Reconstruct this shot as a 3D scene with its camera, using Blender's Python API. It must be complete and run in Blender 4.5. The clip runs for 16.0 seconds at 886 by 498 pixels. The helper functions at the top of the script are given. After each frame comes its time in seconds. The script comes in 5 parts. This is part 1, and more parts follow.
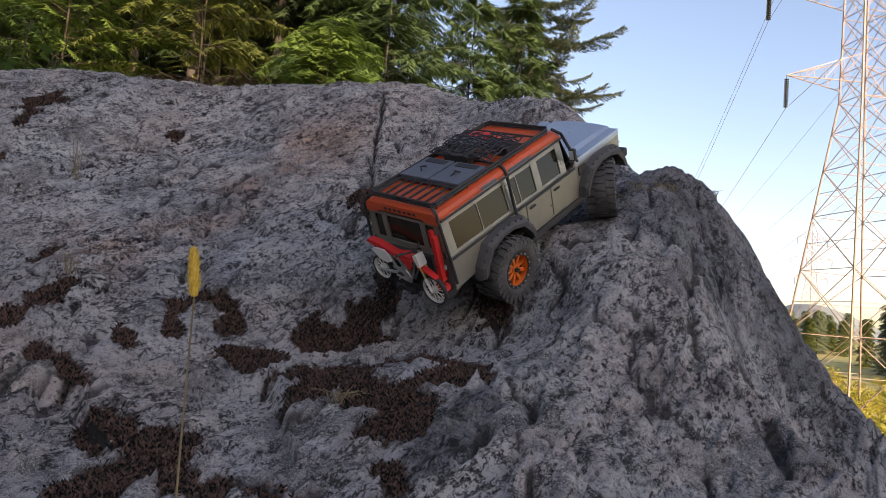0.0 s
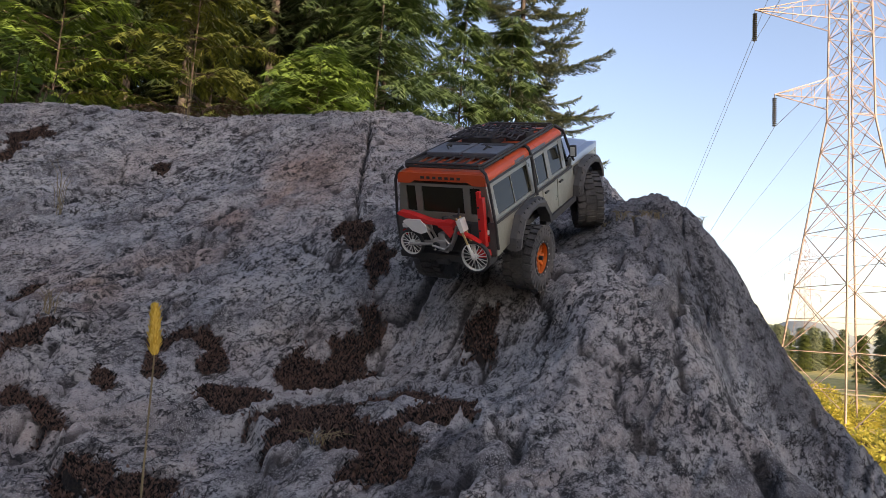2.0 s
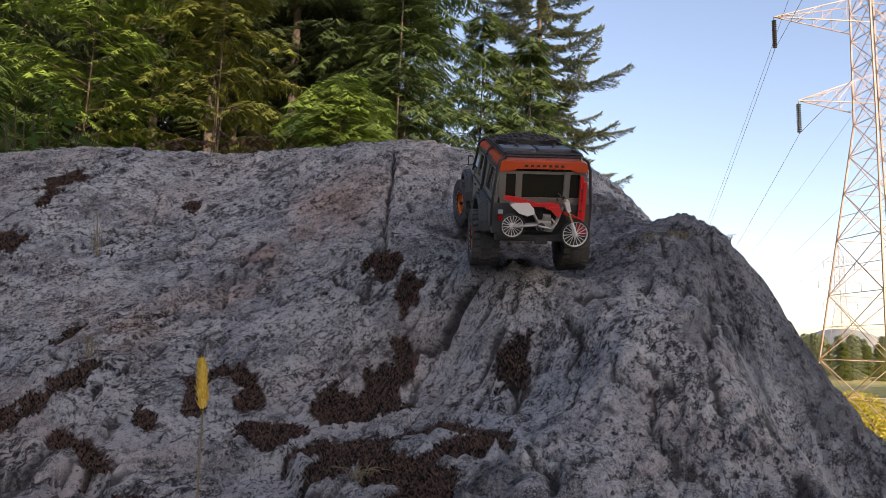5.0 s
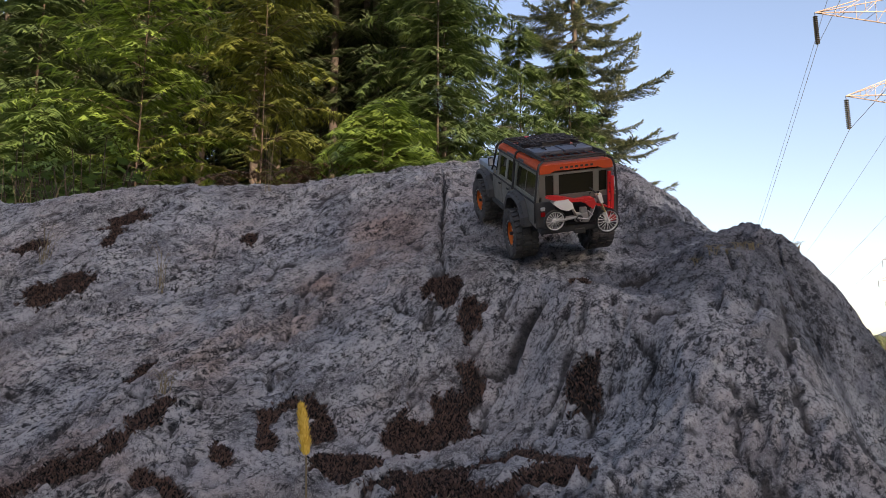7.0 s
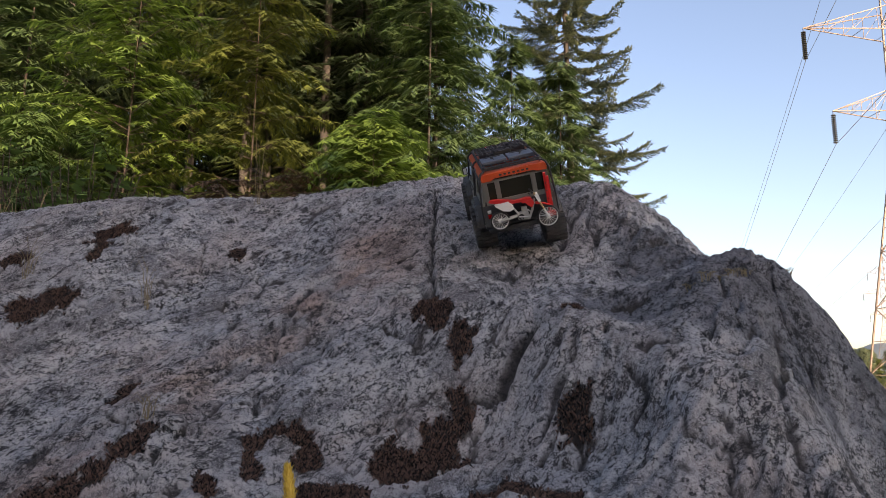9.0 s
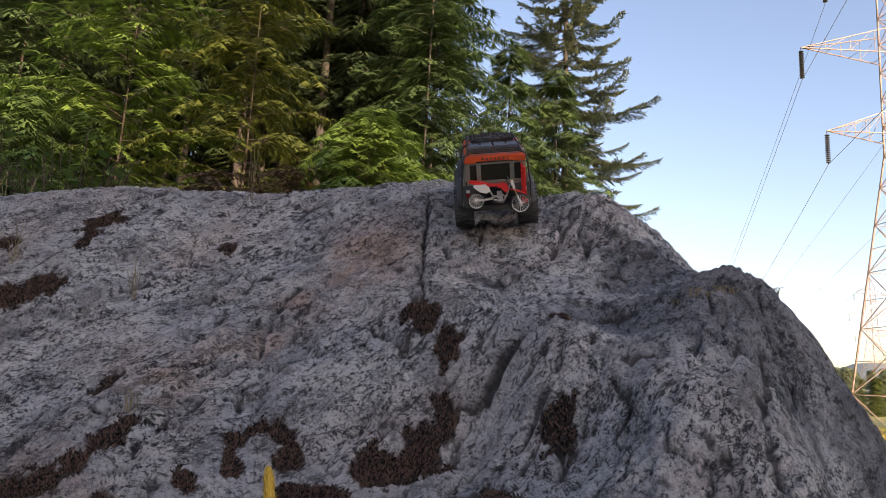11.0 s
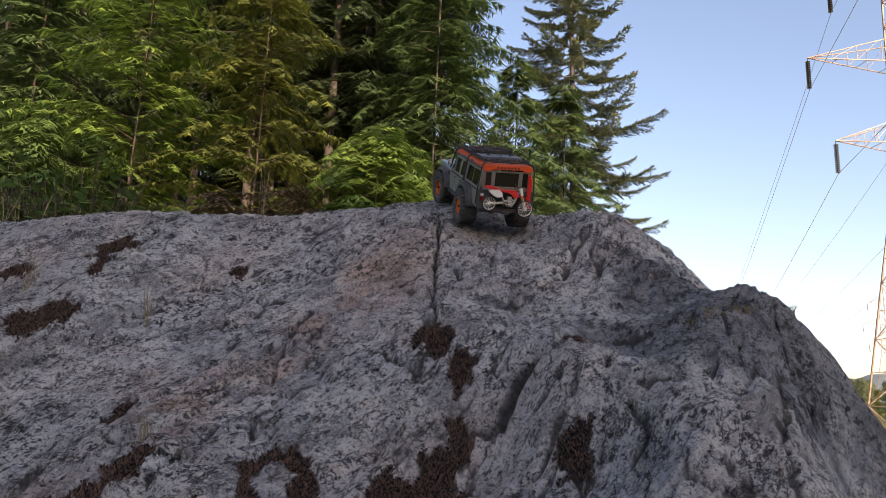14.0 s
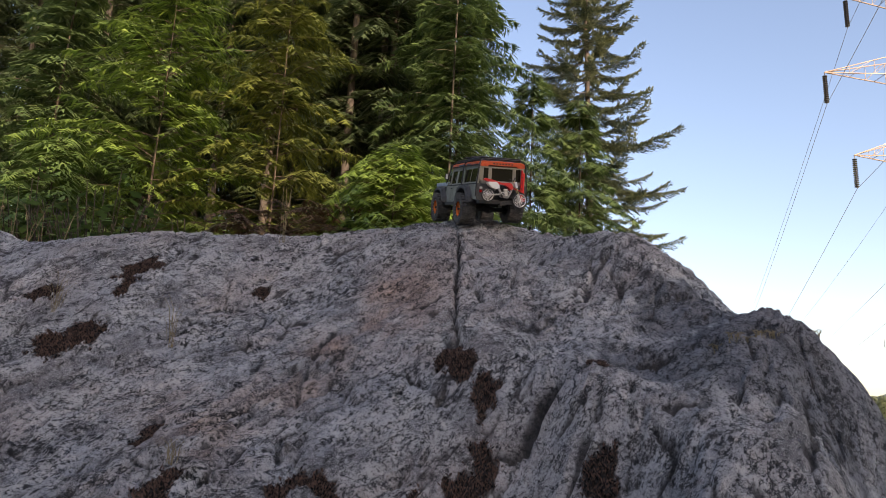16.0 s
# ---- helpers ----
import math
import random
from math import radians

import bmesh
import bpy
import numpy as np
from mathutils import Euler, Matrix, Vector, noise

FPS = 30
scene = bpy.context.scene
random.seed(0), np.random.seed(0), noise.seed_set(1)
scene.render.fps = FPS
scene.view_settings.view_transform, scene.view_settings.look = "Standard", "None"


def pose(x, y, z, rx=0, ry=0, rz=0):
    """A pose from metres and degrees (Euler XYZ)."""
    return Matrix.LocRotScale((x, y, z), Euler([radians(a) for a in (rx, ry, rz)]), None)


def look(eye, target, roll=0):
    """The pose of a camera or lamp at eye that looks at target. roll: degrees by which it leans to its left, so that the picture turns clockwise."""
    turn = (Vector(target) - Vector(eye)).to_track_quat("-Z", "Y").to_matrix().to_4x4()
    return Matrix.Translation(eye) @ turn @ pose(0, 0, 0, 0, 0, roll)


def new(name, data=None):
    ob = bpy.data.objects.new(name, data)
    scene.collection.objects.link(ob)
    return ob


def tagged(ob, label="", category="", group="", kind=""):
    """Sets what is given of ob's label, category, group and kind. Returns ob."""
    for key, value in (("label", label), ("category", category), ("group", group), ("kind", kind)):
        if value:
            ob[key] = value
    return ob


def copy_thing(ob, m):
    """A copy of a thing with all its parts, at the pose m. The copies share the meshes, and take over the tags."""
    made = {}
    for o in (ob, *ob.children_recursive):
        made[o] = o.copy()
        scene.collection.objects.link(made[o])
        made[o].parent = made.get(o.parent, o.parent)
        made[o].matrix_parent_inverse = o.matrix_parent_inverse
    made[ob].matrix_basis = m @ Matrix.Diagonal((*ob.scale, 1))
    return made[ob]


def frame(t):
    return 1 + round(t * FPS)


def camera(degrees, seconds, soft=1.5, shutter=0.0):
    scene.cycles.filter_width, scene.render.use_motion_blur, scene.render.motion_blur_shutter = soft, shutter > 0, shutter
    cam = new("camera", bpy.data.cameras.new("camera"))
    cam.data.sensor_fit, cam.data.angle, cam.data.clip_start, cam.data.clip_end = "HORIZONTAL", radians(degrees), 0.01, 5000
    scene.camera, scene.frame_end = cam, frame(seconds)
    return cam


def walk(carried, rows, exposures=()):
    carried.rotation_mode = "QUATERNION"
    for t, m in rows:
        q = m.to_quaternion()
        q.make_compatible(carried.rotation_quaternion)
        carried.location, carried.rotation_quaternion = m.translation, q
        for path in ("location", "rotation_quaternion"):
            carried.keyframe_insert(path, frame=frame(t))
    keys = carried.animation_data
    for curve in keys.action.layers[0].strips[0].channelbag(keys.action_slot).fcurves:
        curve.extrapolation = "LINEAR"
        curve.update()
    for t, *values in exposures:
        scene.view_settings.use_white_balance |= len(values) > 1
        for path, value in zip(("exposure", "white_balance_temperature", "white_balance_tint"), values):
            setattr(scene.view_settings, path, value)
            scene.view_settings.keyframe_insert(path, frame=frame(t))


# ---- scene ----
cam = camera(65.0, 16.0, soft=0.6)
PATH = [
    (0, (0.056, -0.137, 1.154), (-0.072, 1.851, 1.335), 4.9),
    (0.5, (0.059, -0.135, 1.158), (-0.063, 1.851, 1.354), 4.7),
    (1, (0.065, -0.134, 1.163), (-0.056, 1.851, 1.374), 4.2),
    (1.5, (0.068, -0.133, 1.169), (-0.051, 1.851, 1.398), 4.0),
    (2, (0.073, -0.13, 1.176), (-0.043, 1.852, 1.422), 4.0),
    (2.5, (0.075, -0.128, 1.181), (-0.041, 1.851, 1.445), 4.2),
    (3, (0.074, -0.126, 1.181), (-0.048, 1.851, 1.453), 3.9),
    (3.2, (0.076, -0.128, 1.182), (-0.048, 1.85, 1.453), 3.7),
    (5.3, (0.064, -0.148, 1.193), (-0.152, 1.816, 1.499), 1.6),
    (5.5, (0.06, -0.147, 1.193), (-0.177, 1.814, 1.502), 1.3),
    (6, (0.048, -0.146, 1.195), (-0.232, 1.809, 1.513), 0.9),
    (6.5, (0.039, -0.146, 1.2), (-0.268, 1.803, 1.529), 0.4),
    (7, (0.032, -0.147, 1.206), (-0.283, 1.797, 1.554), 0.0),
    (7.5, (0.028, -0.147, 1.209), (-0.287, 1.794, 1.574), -0.0),
    (8, (0.027, -0.144, 1.214), (-0.274, 1.801, 1.569), 0.1),
    (8.5, (0.023, -0.136, 1.234), (-0.273, 1.81, 1.587), 0.4),
    (9, (0.026, -0.136, 1.241), (-0.258, 1.809, 1.611), 0.6),
    (9.5, (0.027, -0.138, 1.243), (-0.251, 1.807, 1.615), 1.4),
    (12, (0.026, -0.139, 1.256), (-0.227, 1.806, 1.646), 3.3),
    (12.5, (0.028, -0.142, 1.261), (-0.225, 1.801, 1.663), 3.0),
    (13, (0.026, -0.143, 1.259), (-0.236, 1.797, 1.669), 2.5),
    (13.5, (0.026, -0.142, 1.259), (-0.243, 1.797, 1.669), 2.3),
    (14, (0.019, -0.138, 1.265), (-0.266, 1.797, 1.682), 2.4),
    (14.5, (0.013, -0.143, 1.273), (-0.29, 1.785, 1.711), 2.3),
    (15, (0.009, -0.15, 1.275), (-0.305, 1.773, 1.727), 2.3),
    (15.5, (0.006, -0.155, 1.276), (-0.316, 1.766, 1.731), 2.3),
    (16, (0.002, -0.156, 1.281), (-0.325, 1.763, 1.738), 2.7),
]
walk(cam, [(t, look(eye, target, roll)) for t, eye, target, roll in PATH], [(0, 1.15, 7000, 24), (16, 1.15, 7000, 24)])

# ---- world, sun, exposure ----
SUN_AZ, SUN_EL = radians(142), radians(15)     # clockwise from +y; behind the camera, to its right
world = bpy.data.worlds.new("sky_world")
scene.world = world
world.use_nodes = True
wn = world.node_tree.nodes
sky = wn.new("ShaderNodeTexSky")
sky.sky_type, sky.sun_disc = 'NISHITA', False
sky.sun_elevation, sky.sun_rotation = SUN_EL, SUN_AZ
sky.air_density, sky.dust_density, sky.ozone_density = 1.0, 1.2, 1.0
wn["Background"].inputs["Strength"].default_value = 0.15
world.node_tree.links.new(sky.outputs[0], wn["Background"].inputs["Color"])
sun = new("sun", bpy.data.lights.new("sun", 'SUN'))
sun.data.energy, sun.data.angle, sun.data.color = 4.4, radians(0.6), (1.0, 0.80, 0.56)
sun_way = Vector((math.sin(SUN_AZ) * math.cos(SUN_EL), math.cos(SUN_AZ) * math.cos(SUN_EL), math.sin(SUN_EL)))
sun.matrix_world = look((0, 0, 40), Vector((0, 0, 40)) - sun_way)

# ---- materials ----
def material(name, colour, rough=0.6, metal=0.0, **extra):
    """A principled material; returns it with its node tree and shader."""
    m = bpy.data.materials.new(name)
    m.use_nodes = True
    b = m.node_tree.nodes["Principled BSDF"]
    b.inputs["Base Color"].default_value = (*colour, 1)
    b.inputs["Roughness"].default_value = rough
    b.inputs["Metallic"].default_value = metal
    for k, v in extra.items():
        b.inputs[k.replace("_", " ")].default_value = v
    return m


def node(m, kind, **values):
    n = m.node_tree.nodes.new(kind)
    for k, v in values.items():
        n.inputs[k.replace("_", " ")].default_value = v
    return n


def wire(m, a, b):
    m.node_tree.links.new(a, b)


def coords(m, scale=1.0, stretch=(1, 1, 1), turn=(0, 0, 0)):
    c = node(m, "ShaderNodeTexCoord")
    mp = node(m, "ShaderNodeMapping")
    mp.inputs["Scale"].default_value = [scale * s for s in stretch]
    if any(turn):       # turned first, then stretched
        mp.vector_type = 'TEXTURE'
        mp.inputs["Scale"].default_value = [1 / (scale * s) for s in stretch]
    mp.inputs["Rotation"].default_value = turn
    wire(m, c.outputs["Object"], mp.inputs["Vector"])
    return mp.outputs[0]


def noise_tex(m, vec, scale, detail=6.0, rough=0.6):
    n = node(m, "ShaderNodeTexNoise", Scale=scale, Detail=detail, Roughness=rough)
    wire(m, vec, n.inputs["Vector"])
    return n.outputs["Fac"]


def ramp(m, fac, stops):
    r = node(m, "ShaderNodeValToRGB")
    e = r.color_ramp.elements
    while len(e) < len(stops):
        e.new(0.5)
    for el, (p, c) in zip(e, stops):
        el.position, el.color = p, (*c, 1) if len(c) == 3 else c
    wire(m, fac, r.inputs["Fac"])
    return r.outputs["Color"]


def mix(m, fac, a, b, how='MIX'):
    n = m.node_tree.nodes.new("ShaderNodeMix")
    n.data_type, n.blend_type = 'RGBA', how
    for sock, v in ((n.inputs[0], fac), (n.inputs[6], a), (n.inputs[7], b)):
        if isinstance(v, (int, float)):
            sock.default_value = v
        elif isinstance(v, tuple):
            sock.default_value = (*v, 1)
        else:
            wire(m, v, sock)
    return n.outputs[2]


def shader(m):
    return m.node_tree.nodes["Principled BSDF"]


def bump(m, height, strength, distance):
    b = node(m, "ShaderNodeBump", Strength=strength, Distance=distance)
    wire(m, height, b.inputs["Height"])
    wire(m, b.outputs[0], shader(m).inputs["Normal"])


def grainy(name, colour, rough=0.6, metal=0.0, vary=0.25, scale=60.0, relief=0.0006, **extra):
    """A plain surface with a fine and a coarse variation."""
    m = material(name, colour, rough, metal, **extra)
    v = coords(m)
    fine, coarse = noise_tex(m, v, scale), noise_tex(m, v, scale / 9, 3.0)
    lo, hi = tuple(c * (1 - vary) for c in colour), tuple(min(1, c * (1 + vary)) for c in colour)
    both = mix(m, 0.5, fine, coarse)
    wire(m, ramp(m, both, [(0.3, lo), (0.7, hi)]), shader(m).inputs["Base Color"])
    wire(m, ramp(m, coarse, [(0.3, (max(0, rough - 0.12),) * 3), (0.7, (min(1, rough + 0.12),) * 3)]), shader(m).inputs["Roughness"])
    if relief:
        bump(m, fine, 0.5, relief)
    return m


def rock_material():
    m = material("weathered_rock", (0.2, 0.2, 0.2), 0.85)
    v = coords(m)
    streak = coords(m, 1.0, (1.0, 0.35, 0.6), (0, 0, -0.55))
    big, mid = noise_tex(m, v, 2.6, 6.0, 0.6), noise_tex(m, v, 8.5, 12.0, 0.74)
    fine, speck = noise_tex(m, v, 150.0, 7.0, 0.75), noise_tex(m, v, 520.0, 3.0, 0.7)
    band = noise_tex(m, streak, 8.0, 7.0, 0.7)
    flake = noise_tex(m, coords(m, 1.0, (1.0, 0.40, 0.55), (0, 0, -0.64)), 95.0, 9.0, 0.78)
    base = ramp(m, mid, [(0.38, (0.210, 0.207, 0.213)), (0.48, (0.390, 0.384, 0.388)), (0.60, (0.520, 0.512, 0.505))])
    # a warm and a cool stone, in broad patches
    tint = mix(m, ramp(m, big, [(0.42, (0, 0, 0)), (0.58, (1, 1, 1))]), mix(m, 1.0, base, (0.95, 0.98, 1.03), 'MULTIPLY'), mix(m, 1.0, base, (1.04, 0.93, 0.89), 'MULTIPLY'))
    # hollows of a finger's breadth, their shade put into the colour
    lump = noise_tex(m, coords(m, 1.0, (1.0, 0.6, 0.8), (0, 0, -0.64)), 36.0, 9.0, 0.68)
    tint = mix(m, ramp(m, lump, [(0.40, (0.75, 0.75, 0.75)), (0.485, (0, 0, 0))]), tint, (0.075, 0.072, 0.074))
    # weather stains that run down the faces
    dark = mix(m, ramp(m, band, [(0.39, (0.65, 0.65, 0.65)), (0.48, (0, 0, 0))]), tint, (0.085, 0.082, 0.088))
    # pale crusts in ragged islands, broken into grains
    crust = mix(m, 0.45, noise_tex(m, v, 7.5, 9.0, 0.74), fine)
    lichen = mix(m, ramp(m, crust, [(0.500, (0, 0, 0)), (0.555, (0.7, 0.7, 0.7))]), dark, (0.66, 0.65, 0.63))
    # salt and pepper of the grains
    pits = mix(m, ramp(m, fine, [(0.40, (0.75, 0.75, 0.75)), (0.465, (0, 0, 0))]), lichen, (0.055, 0.053, 0.056))
    salt = mix(m, ramp(m, speck, [(0.53, (0, 0, 0)), (0.62, (0.8, 0.8, 0.8))]), pits, (0.68, 0.67, 0.65))
    # dark flecks that crowd in some places and leave others bare
    zone = noise_tex(m, v, 5.0, 5.0, 0.65)
    crowd = mix(m, 0.30, flake, zone)
    pepper = mix(m, ramp(m, crowd, [(0.425, (0.95, 0.95, 0.95)), (0.456, (0, 0, 0))]), salt, (0.028, 0.027, 0.029))
    # hair cracks that follow the grain of the rock and break off
    lean = coords(m, 1.0, (1.0, 0.40, 0.7), (0, 0, -0.64))
    joints = None
    for size, width, keep in ((7.0, 0.010, 0.50), (19.0, 0.018, 0.51), (42.0, 0.030, 0.52)):
        off = node(m, "ShaderNodeMath")
        off.operation = 'SUBTRACT'
        off.inputs[1].default_value = 0.5
        wire(m, noise_tex(m, lean, size, 7.0, 0.62), off.inputs[0])
        flat = node(m, "ShaderNodeMath")
        flat.operation = 'ABSOLUTE'
        wire(m, off.outputs[0], flat.inputs[0])
        line = ramp(m, flat.outputs[0], [(0.0, (1, 1, 1)), (width, (0, 0, 0))])
        some = ramp(m, noise_tex(m, v, size * 0.8, 4.0), [(keep, (0, 0, 0)), (keep + 0.05, (1, 1, 1))])
        line = mix(m, 1.0, line, some, 'MULTIPLY')
        joints = line if joints is None else mix(m, 1.0, joints, line, 'LIGHTEN')
    pepper = mix(m, joints, pepper, (0.022, 0.021, 0.023))
    soil = node(m, "ShaderNodeAttribute")
    soil.attribute_name = "soil"
    rust = node(m, "ShaderNodeAttribute")
    rust.attribute_name = "rust"
    rusty = mix(m, rust.outputs["Fac"], pepper, mix(m, 1.0, pepper, (1.0, 0.76, 0.64), 'MULTIPLY'))
    darker = node(m, "ShaderNodeAttribute")
    darker.attribute_name = "darker"
    rusty = mix(m, darker.outputs["Fac"], rusty, mix(m, 1.0, rusty, (0.46, 0.47, 0.50), 'MULTIPLY'))
    earth = ramp(m, fine, [(0.35, (0.012, 0.010, 0.009)), (0.65, (0.050, 0.038, 0.033))])
    wire(m, mix(m, soil.outputs["Fac"], rusty, earth), shader(m).inputs["Base Color"])
    relief = mix(m, 0.30, mix(m, 0.60, mix(m, 0.30, fine, mid), lump), crowd)
    bump(m, mix(m, 1.0, mix(m, 0.25, relief, speck), mix(m, 1.0, joints, (0.4, 0.4, 0.4), 'MULTIPLY'), 'SUBTRACT'), 1.0, 0.030)
    return m


def leaf_material(name, dark, light, gloss=0.5, clump=0.70):
    m = material(name, dark, gloss)
    info = node(m, "ShaderNodeNewGeometry")
    v = coords(m)
    # broad tone patches; on the trees they colour whole sprays as if lit
    patch = noise_tex(m, v, 2.4, 5.0, 0.65)
    f = mix(m, clump, info.outputs["Random Per Island"], patch)
    wire(m, ramp(m, f, [(0.32, dark), (0.66, light)]), shader(m).inputs["Base Color"])
    b = shader(m)
    t = node(m, "ShaderNodeBsdfTranslucent")
    wire(m, ramp(m, f, [(0.32, dark), (0.66, light)]), t.inputs["Color"])
    s = node(m, "ShaderNodeMixShader")
    s.inputs[0].default_value = 0.3
    wire(m, b.outputs[0], s.inputs[1])
    wire(m, t.outputs[0], s.inputs[2])
    wire(m, s.outputs[0], m.node_tree.nodes["Material Output"].inputs["Surface"])
    return m


ROCK = rock_material()
BARK = grainy("bark", (0.050, 0.036, 0.028), 0.9, vary=0.5, scale=30, relief=0.01)
BARK_PALE = grainy("pale_bark", (0.075, 0.064, 0.054), 0.9, vary=0.45, scale=30, relief=0.01)
CEDAR = leaf_material("cedar_green", (0.030, 0.062, 0.027), (0.125, 0.195, 0.060))
HEMLOCK = leaf_material("hemlock_green", (0.038, 0.078, 0.018), (0.225, 0.345, 0.062))
OLIVE = leaf_material("olive_green", (0.038, 0.050, 0.014), (0.185, 0.225, 0.046))
DEEP = leaf_material("deep_green", (0.022, 0.042, 0.021), (0.105, 0.150, 0.064))
# the fir's light tone carries painted sunlight, spread by the noise patches
FIR = leaf_material("fir_green", (0.050, 0.082, 0.056), (0.27, 0.31, 0.17))
DEAD = leaf_material("dead_twigs", (0.055, 0.032, 0.020), (0.15, 0.090, 0.055))
BUSH = leaf_material("bush_green", (0.045, 0.090, 0.024), (0.17, 0.27, 0.07))
MOSS = leaf_material("brown_moss", (0.006, 0.0048, 0.0044), (0.165, 0.100, 0.078), 0.9, 0.25)
STRAW = leaf_material("straw", (0.22, 0.17, 0.09), (0.50, 0.42, 0.26), 0.7, 0.3)


# ---- helpers for meshes ----
def obj(name, bm, mat, parent=None, label="", category="", group="", kind="", smooth=False):
    me = bpy.data.meshes.new(name)
    bm.to_mesh(me)
    bm.free()
    if smooth:
        me.polygons.foreach_set("use_smooth", [True] * len(me.polygons))
    if mat:
        me.materials.append(mat)
    ob = new(name, me)
    if parent:
        ob.parent = parent
    return tagged(ob, label, category, group, kind)


def part(name, bm, mat, parent, label="", smooth=False):
    return obj(name, bm, mat, parent, label, smooth=smooth)


def soup(name, verts, faces, mat, parent=None, label="", category="", group="", kind="", smooth=False):
    me = bpy.data.meshes.new(name)
    me.from_pydata(verts, [], faces)
    if smooth:
        me.polygons.foreach_set("use_smooth", [True] * len(me.polygons))
    if mat:
        me.materials.append(mat)
    ob = new(name, me)
    if parent:
        ob.parent = parent
    return tagged(ob, label, category, group, kind)


def hashed(i, j, k):
    h = (i * 374761393 + j * 668265263 + k * 974634777) & 0xFFFFFFFF
    h = ((h ^ (h >> 13)) * 1274126177) & 0xFFFFFFFF
    return ((h ^ (h >> 16)) & 0xFFFF) / 65535.0


def smooth_noise(x, y, seed=0):
    """Value noise from 0 to 1 on arrays."""
    i, j = np.floor(x).astype(np.int64), np.floor(y).astype(np.int64)
    u, v = x - i, y - j
    u, v = u * u * u * (u * (6 * u - 15) + 10), v * v * v * (v * (6 * v - 15) + 10)
    a, b = hashed(i, j, seed), hashed(i + 1, j, seed)
    c, d = hashed(i, j + 1, seed), hashed(i + 1, j + 1, seed)
    return (a * (1 - u) + b * u) * (1 - v) + (c * (1 - u) + d * u) * v


def fractal(x, y, octaves=5, seed=0, gain=0.5):
    total, amp, norm = 0.0, 1.0, 0.0
    for o in range(octaves):
        total = total + amp * (smooth_noise(x, y, seed + o * 17) - 0.5)
        norm += amp
        amp, x, y = amp * gain, x * 2.03 + 5.1, y * 2.03 - 3.7
    return total / norm


def step(a, b, x):
    t = np.clip((x - a) / (b - a), 0, 1)
    return t * t * (3 - 2 * t)


# ---- the rock: broad relief on a coarse lattice, swells, cracks, hollows, grain ----
LX, LY, DX, DY = -2.7, -0.3, 0.47, 0.42
RELIEF = np.array((
    (0.58, 0.77, 0.93, 1.17, 1.48, 1.84, 2.19, 2.09, 1.5),
    (0.57, 0.77, 0.94, 1.18, 1.42, 1.55, 1.82, 1.95, 1.5),
    (0.59, 0.77, 0.95, 1.13, 1.45, 1.63, 2.0, 1.89, 1.48),
    (0.58, 0.77, 0.95, 0.91, 1.22, 1.74, 1.98, 1.77, 1.47),
    (0.44, 0.71, 1.06, 1.03, 1.21, 1.54, 1.97, 2.02, 1.6),
    (0.4, 0.71, 0.92, 0.97, 1.34, 1.63, 1.88, 2.2, 1.78),
    (0.46, 0.69, 0.9, 1.2, 1.54, 1.6, 2.11, 1.86, 1.46),
    (0.45, 0.66, 0.92, 1.15, 1.43, 1.38, 1.83, 1.58, 1.05),
    (0.36, 0.48, 0.57, 0.55, 0.57, 0.84, 1.1, 1.05, 0.85),
    (0.23, 0.22, 0.24, 0.27, 0.27, 0.32, 0.32, 0.41, 0.64),
))
SWELLS = (
    (0.4, 1.47, 0.16, 0.048), (0.17, 1.98, 0.2, 0.072), (0.55, 1.55, 0.18, 0.143), (0.36, 1.08, 0.16, 0.017), (0.55, 1.22, 0.18, 0.064),
    (0.62, 1.85, 0.22, 0.066), (0.85, 2.1, 0.2, 0.147), (-0.2, 1.12, 0.18, -0.089), (-0.1, 1.7, 0.18, -0.019), (-0.7, 1.03, 0.2, 0.083),
    (0.3, 1.6, 0.14, -0.045), (0.38, 0.85, 0.18, -0.108), (-0.95, 1.9, 0.25, -0.073), (0.1, 1.0, 0.15, -0.022), (-0.05, 2.15, 0.18, -0.056),
    (-0.3, 2.6, 0.2, 0.009), (0.85, 1.6, 0.2, 0.052), (0.7, 1.2, 0.2, -0.343), (-0.9, 1.3, 0.22, 0.024), (0.42, 1.75, 0.15, 0.047),
)
TREADS = (
    (0.10, 1.00, 0.10, -0.035), (0.18, 1.08, 0.07, -0.030), (0.10, 1.12, 0.07, -0.022), (0.70, 1.57, 0.15, 0.025), (0.90, 2.05, 0.18, 0.040),
    (-0.02, 1.25, 0.12, -0.069), (0.72, 1.5, 0.13, 0.016), (0.03, 1.2, 0.1, 0.068), (0.15, 1.15, 0.09, -0.046), (0.1, 1.68, 0.12, 0.009),
    (0.05, 1.82, 0.12, 0.036), (-0.1, 2.3, 0.13, -0.053), (0.2, 1.4, 0.1, -0.048), (-0.1, 1.98, 0.1, 0.03), (-0.42, 2.58, 0.15, 0.008),
    (-0.18, 2.5, 0.15, 0.013), (0.78, 1.72, 0.15, 0.048), (0.82, 1.92, 0.15, 0.038), (0.65, 1.66, 0.12, 0.004), (0.6, 1.4, 0.12, -0.041),
    (0.9, 1.4, 0.15, 0.107), (0.7, 2.1, 0.15, -0.244),
)
# the steep outer flank
FLANK = ((0.82, 1.48, 0.10, -0.02), (1.0, 1.5, 0.2, 0.03), (0.62, 1.56, 0.12, 0.015))
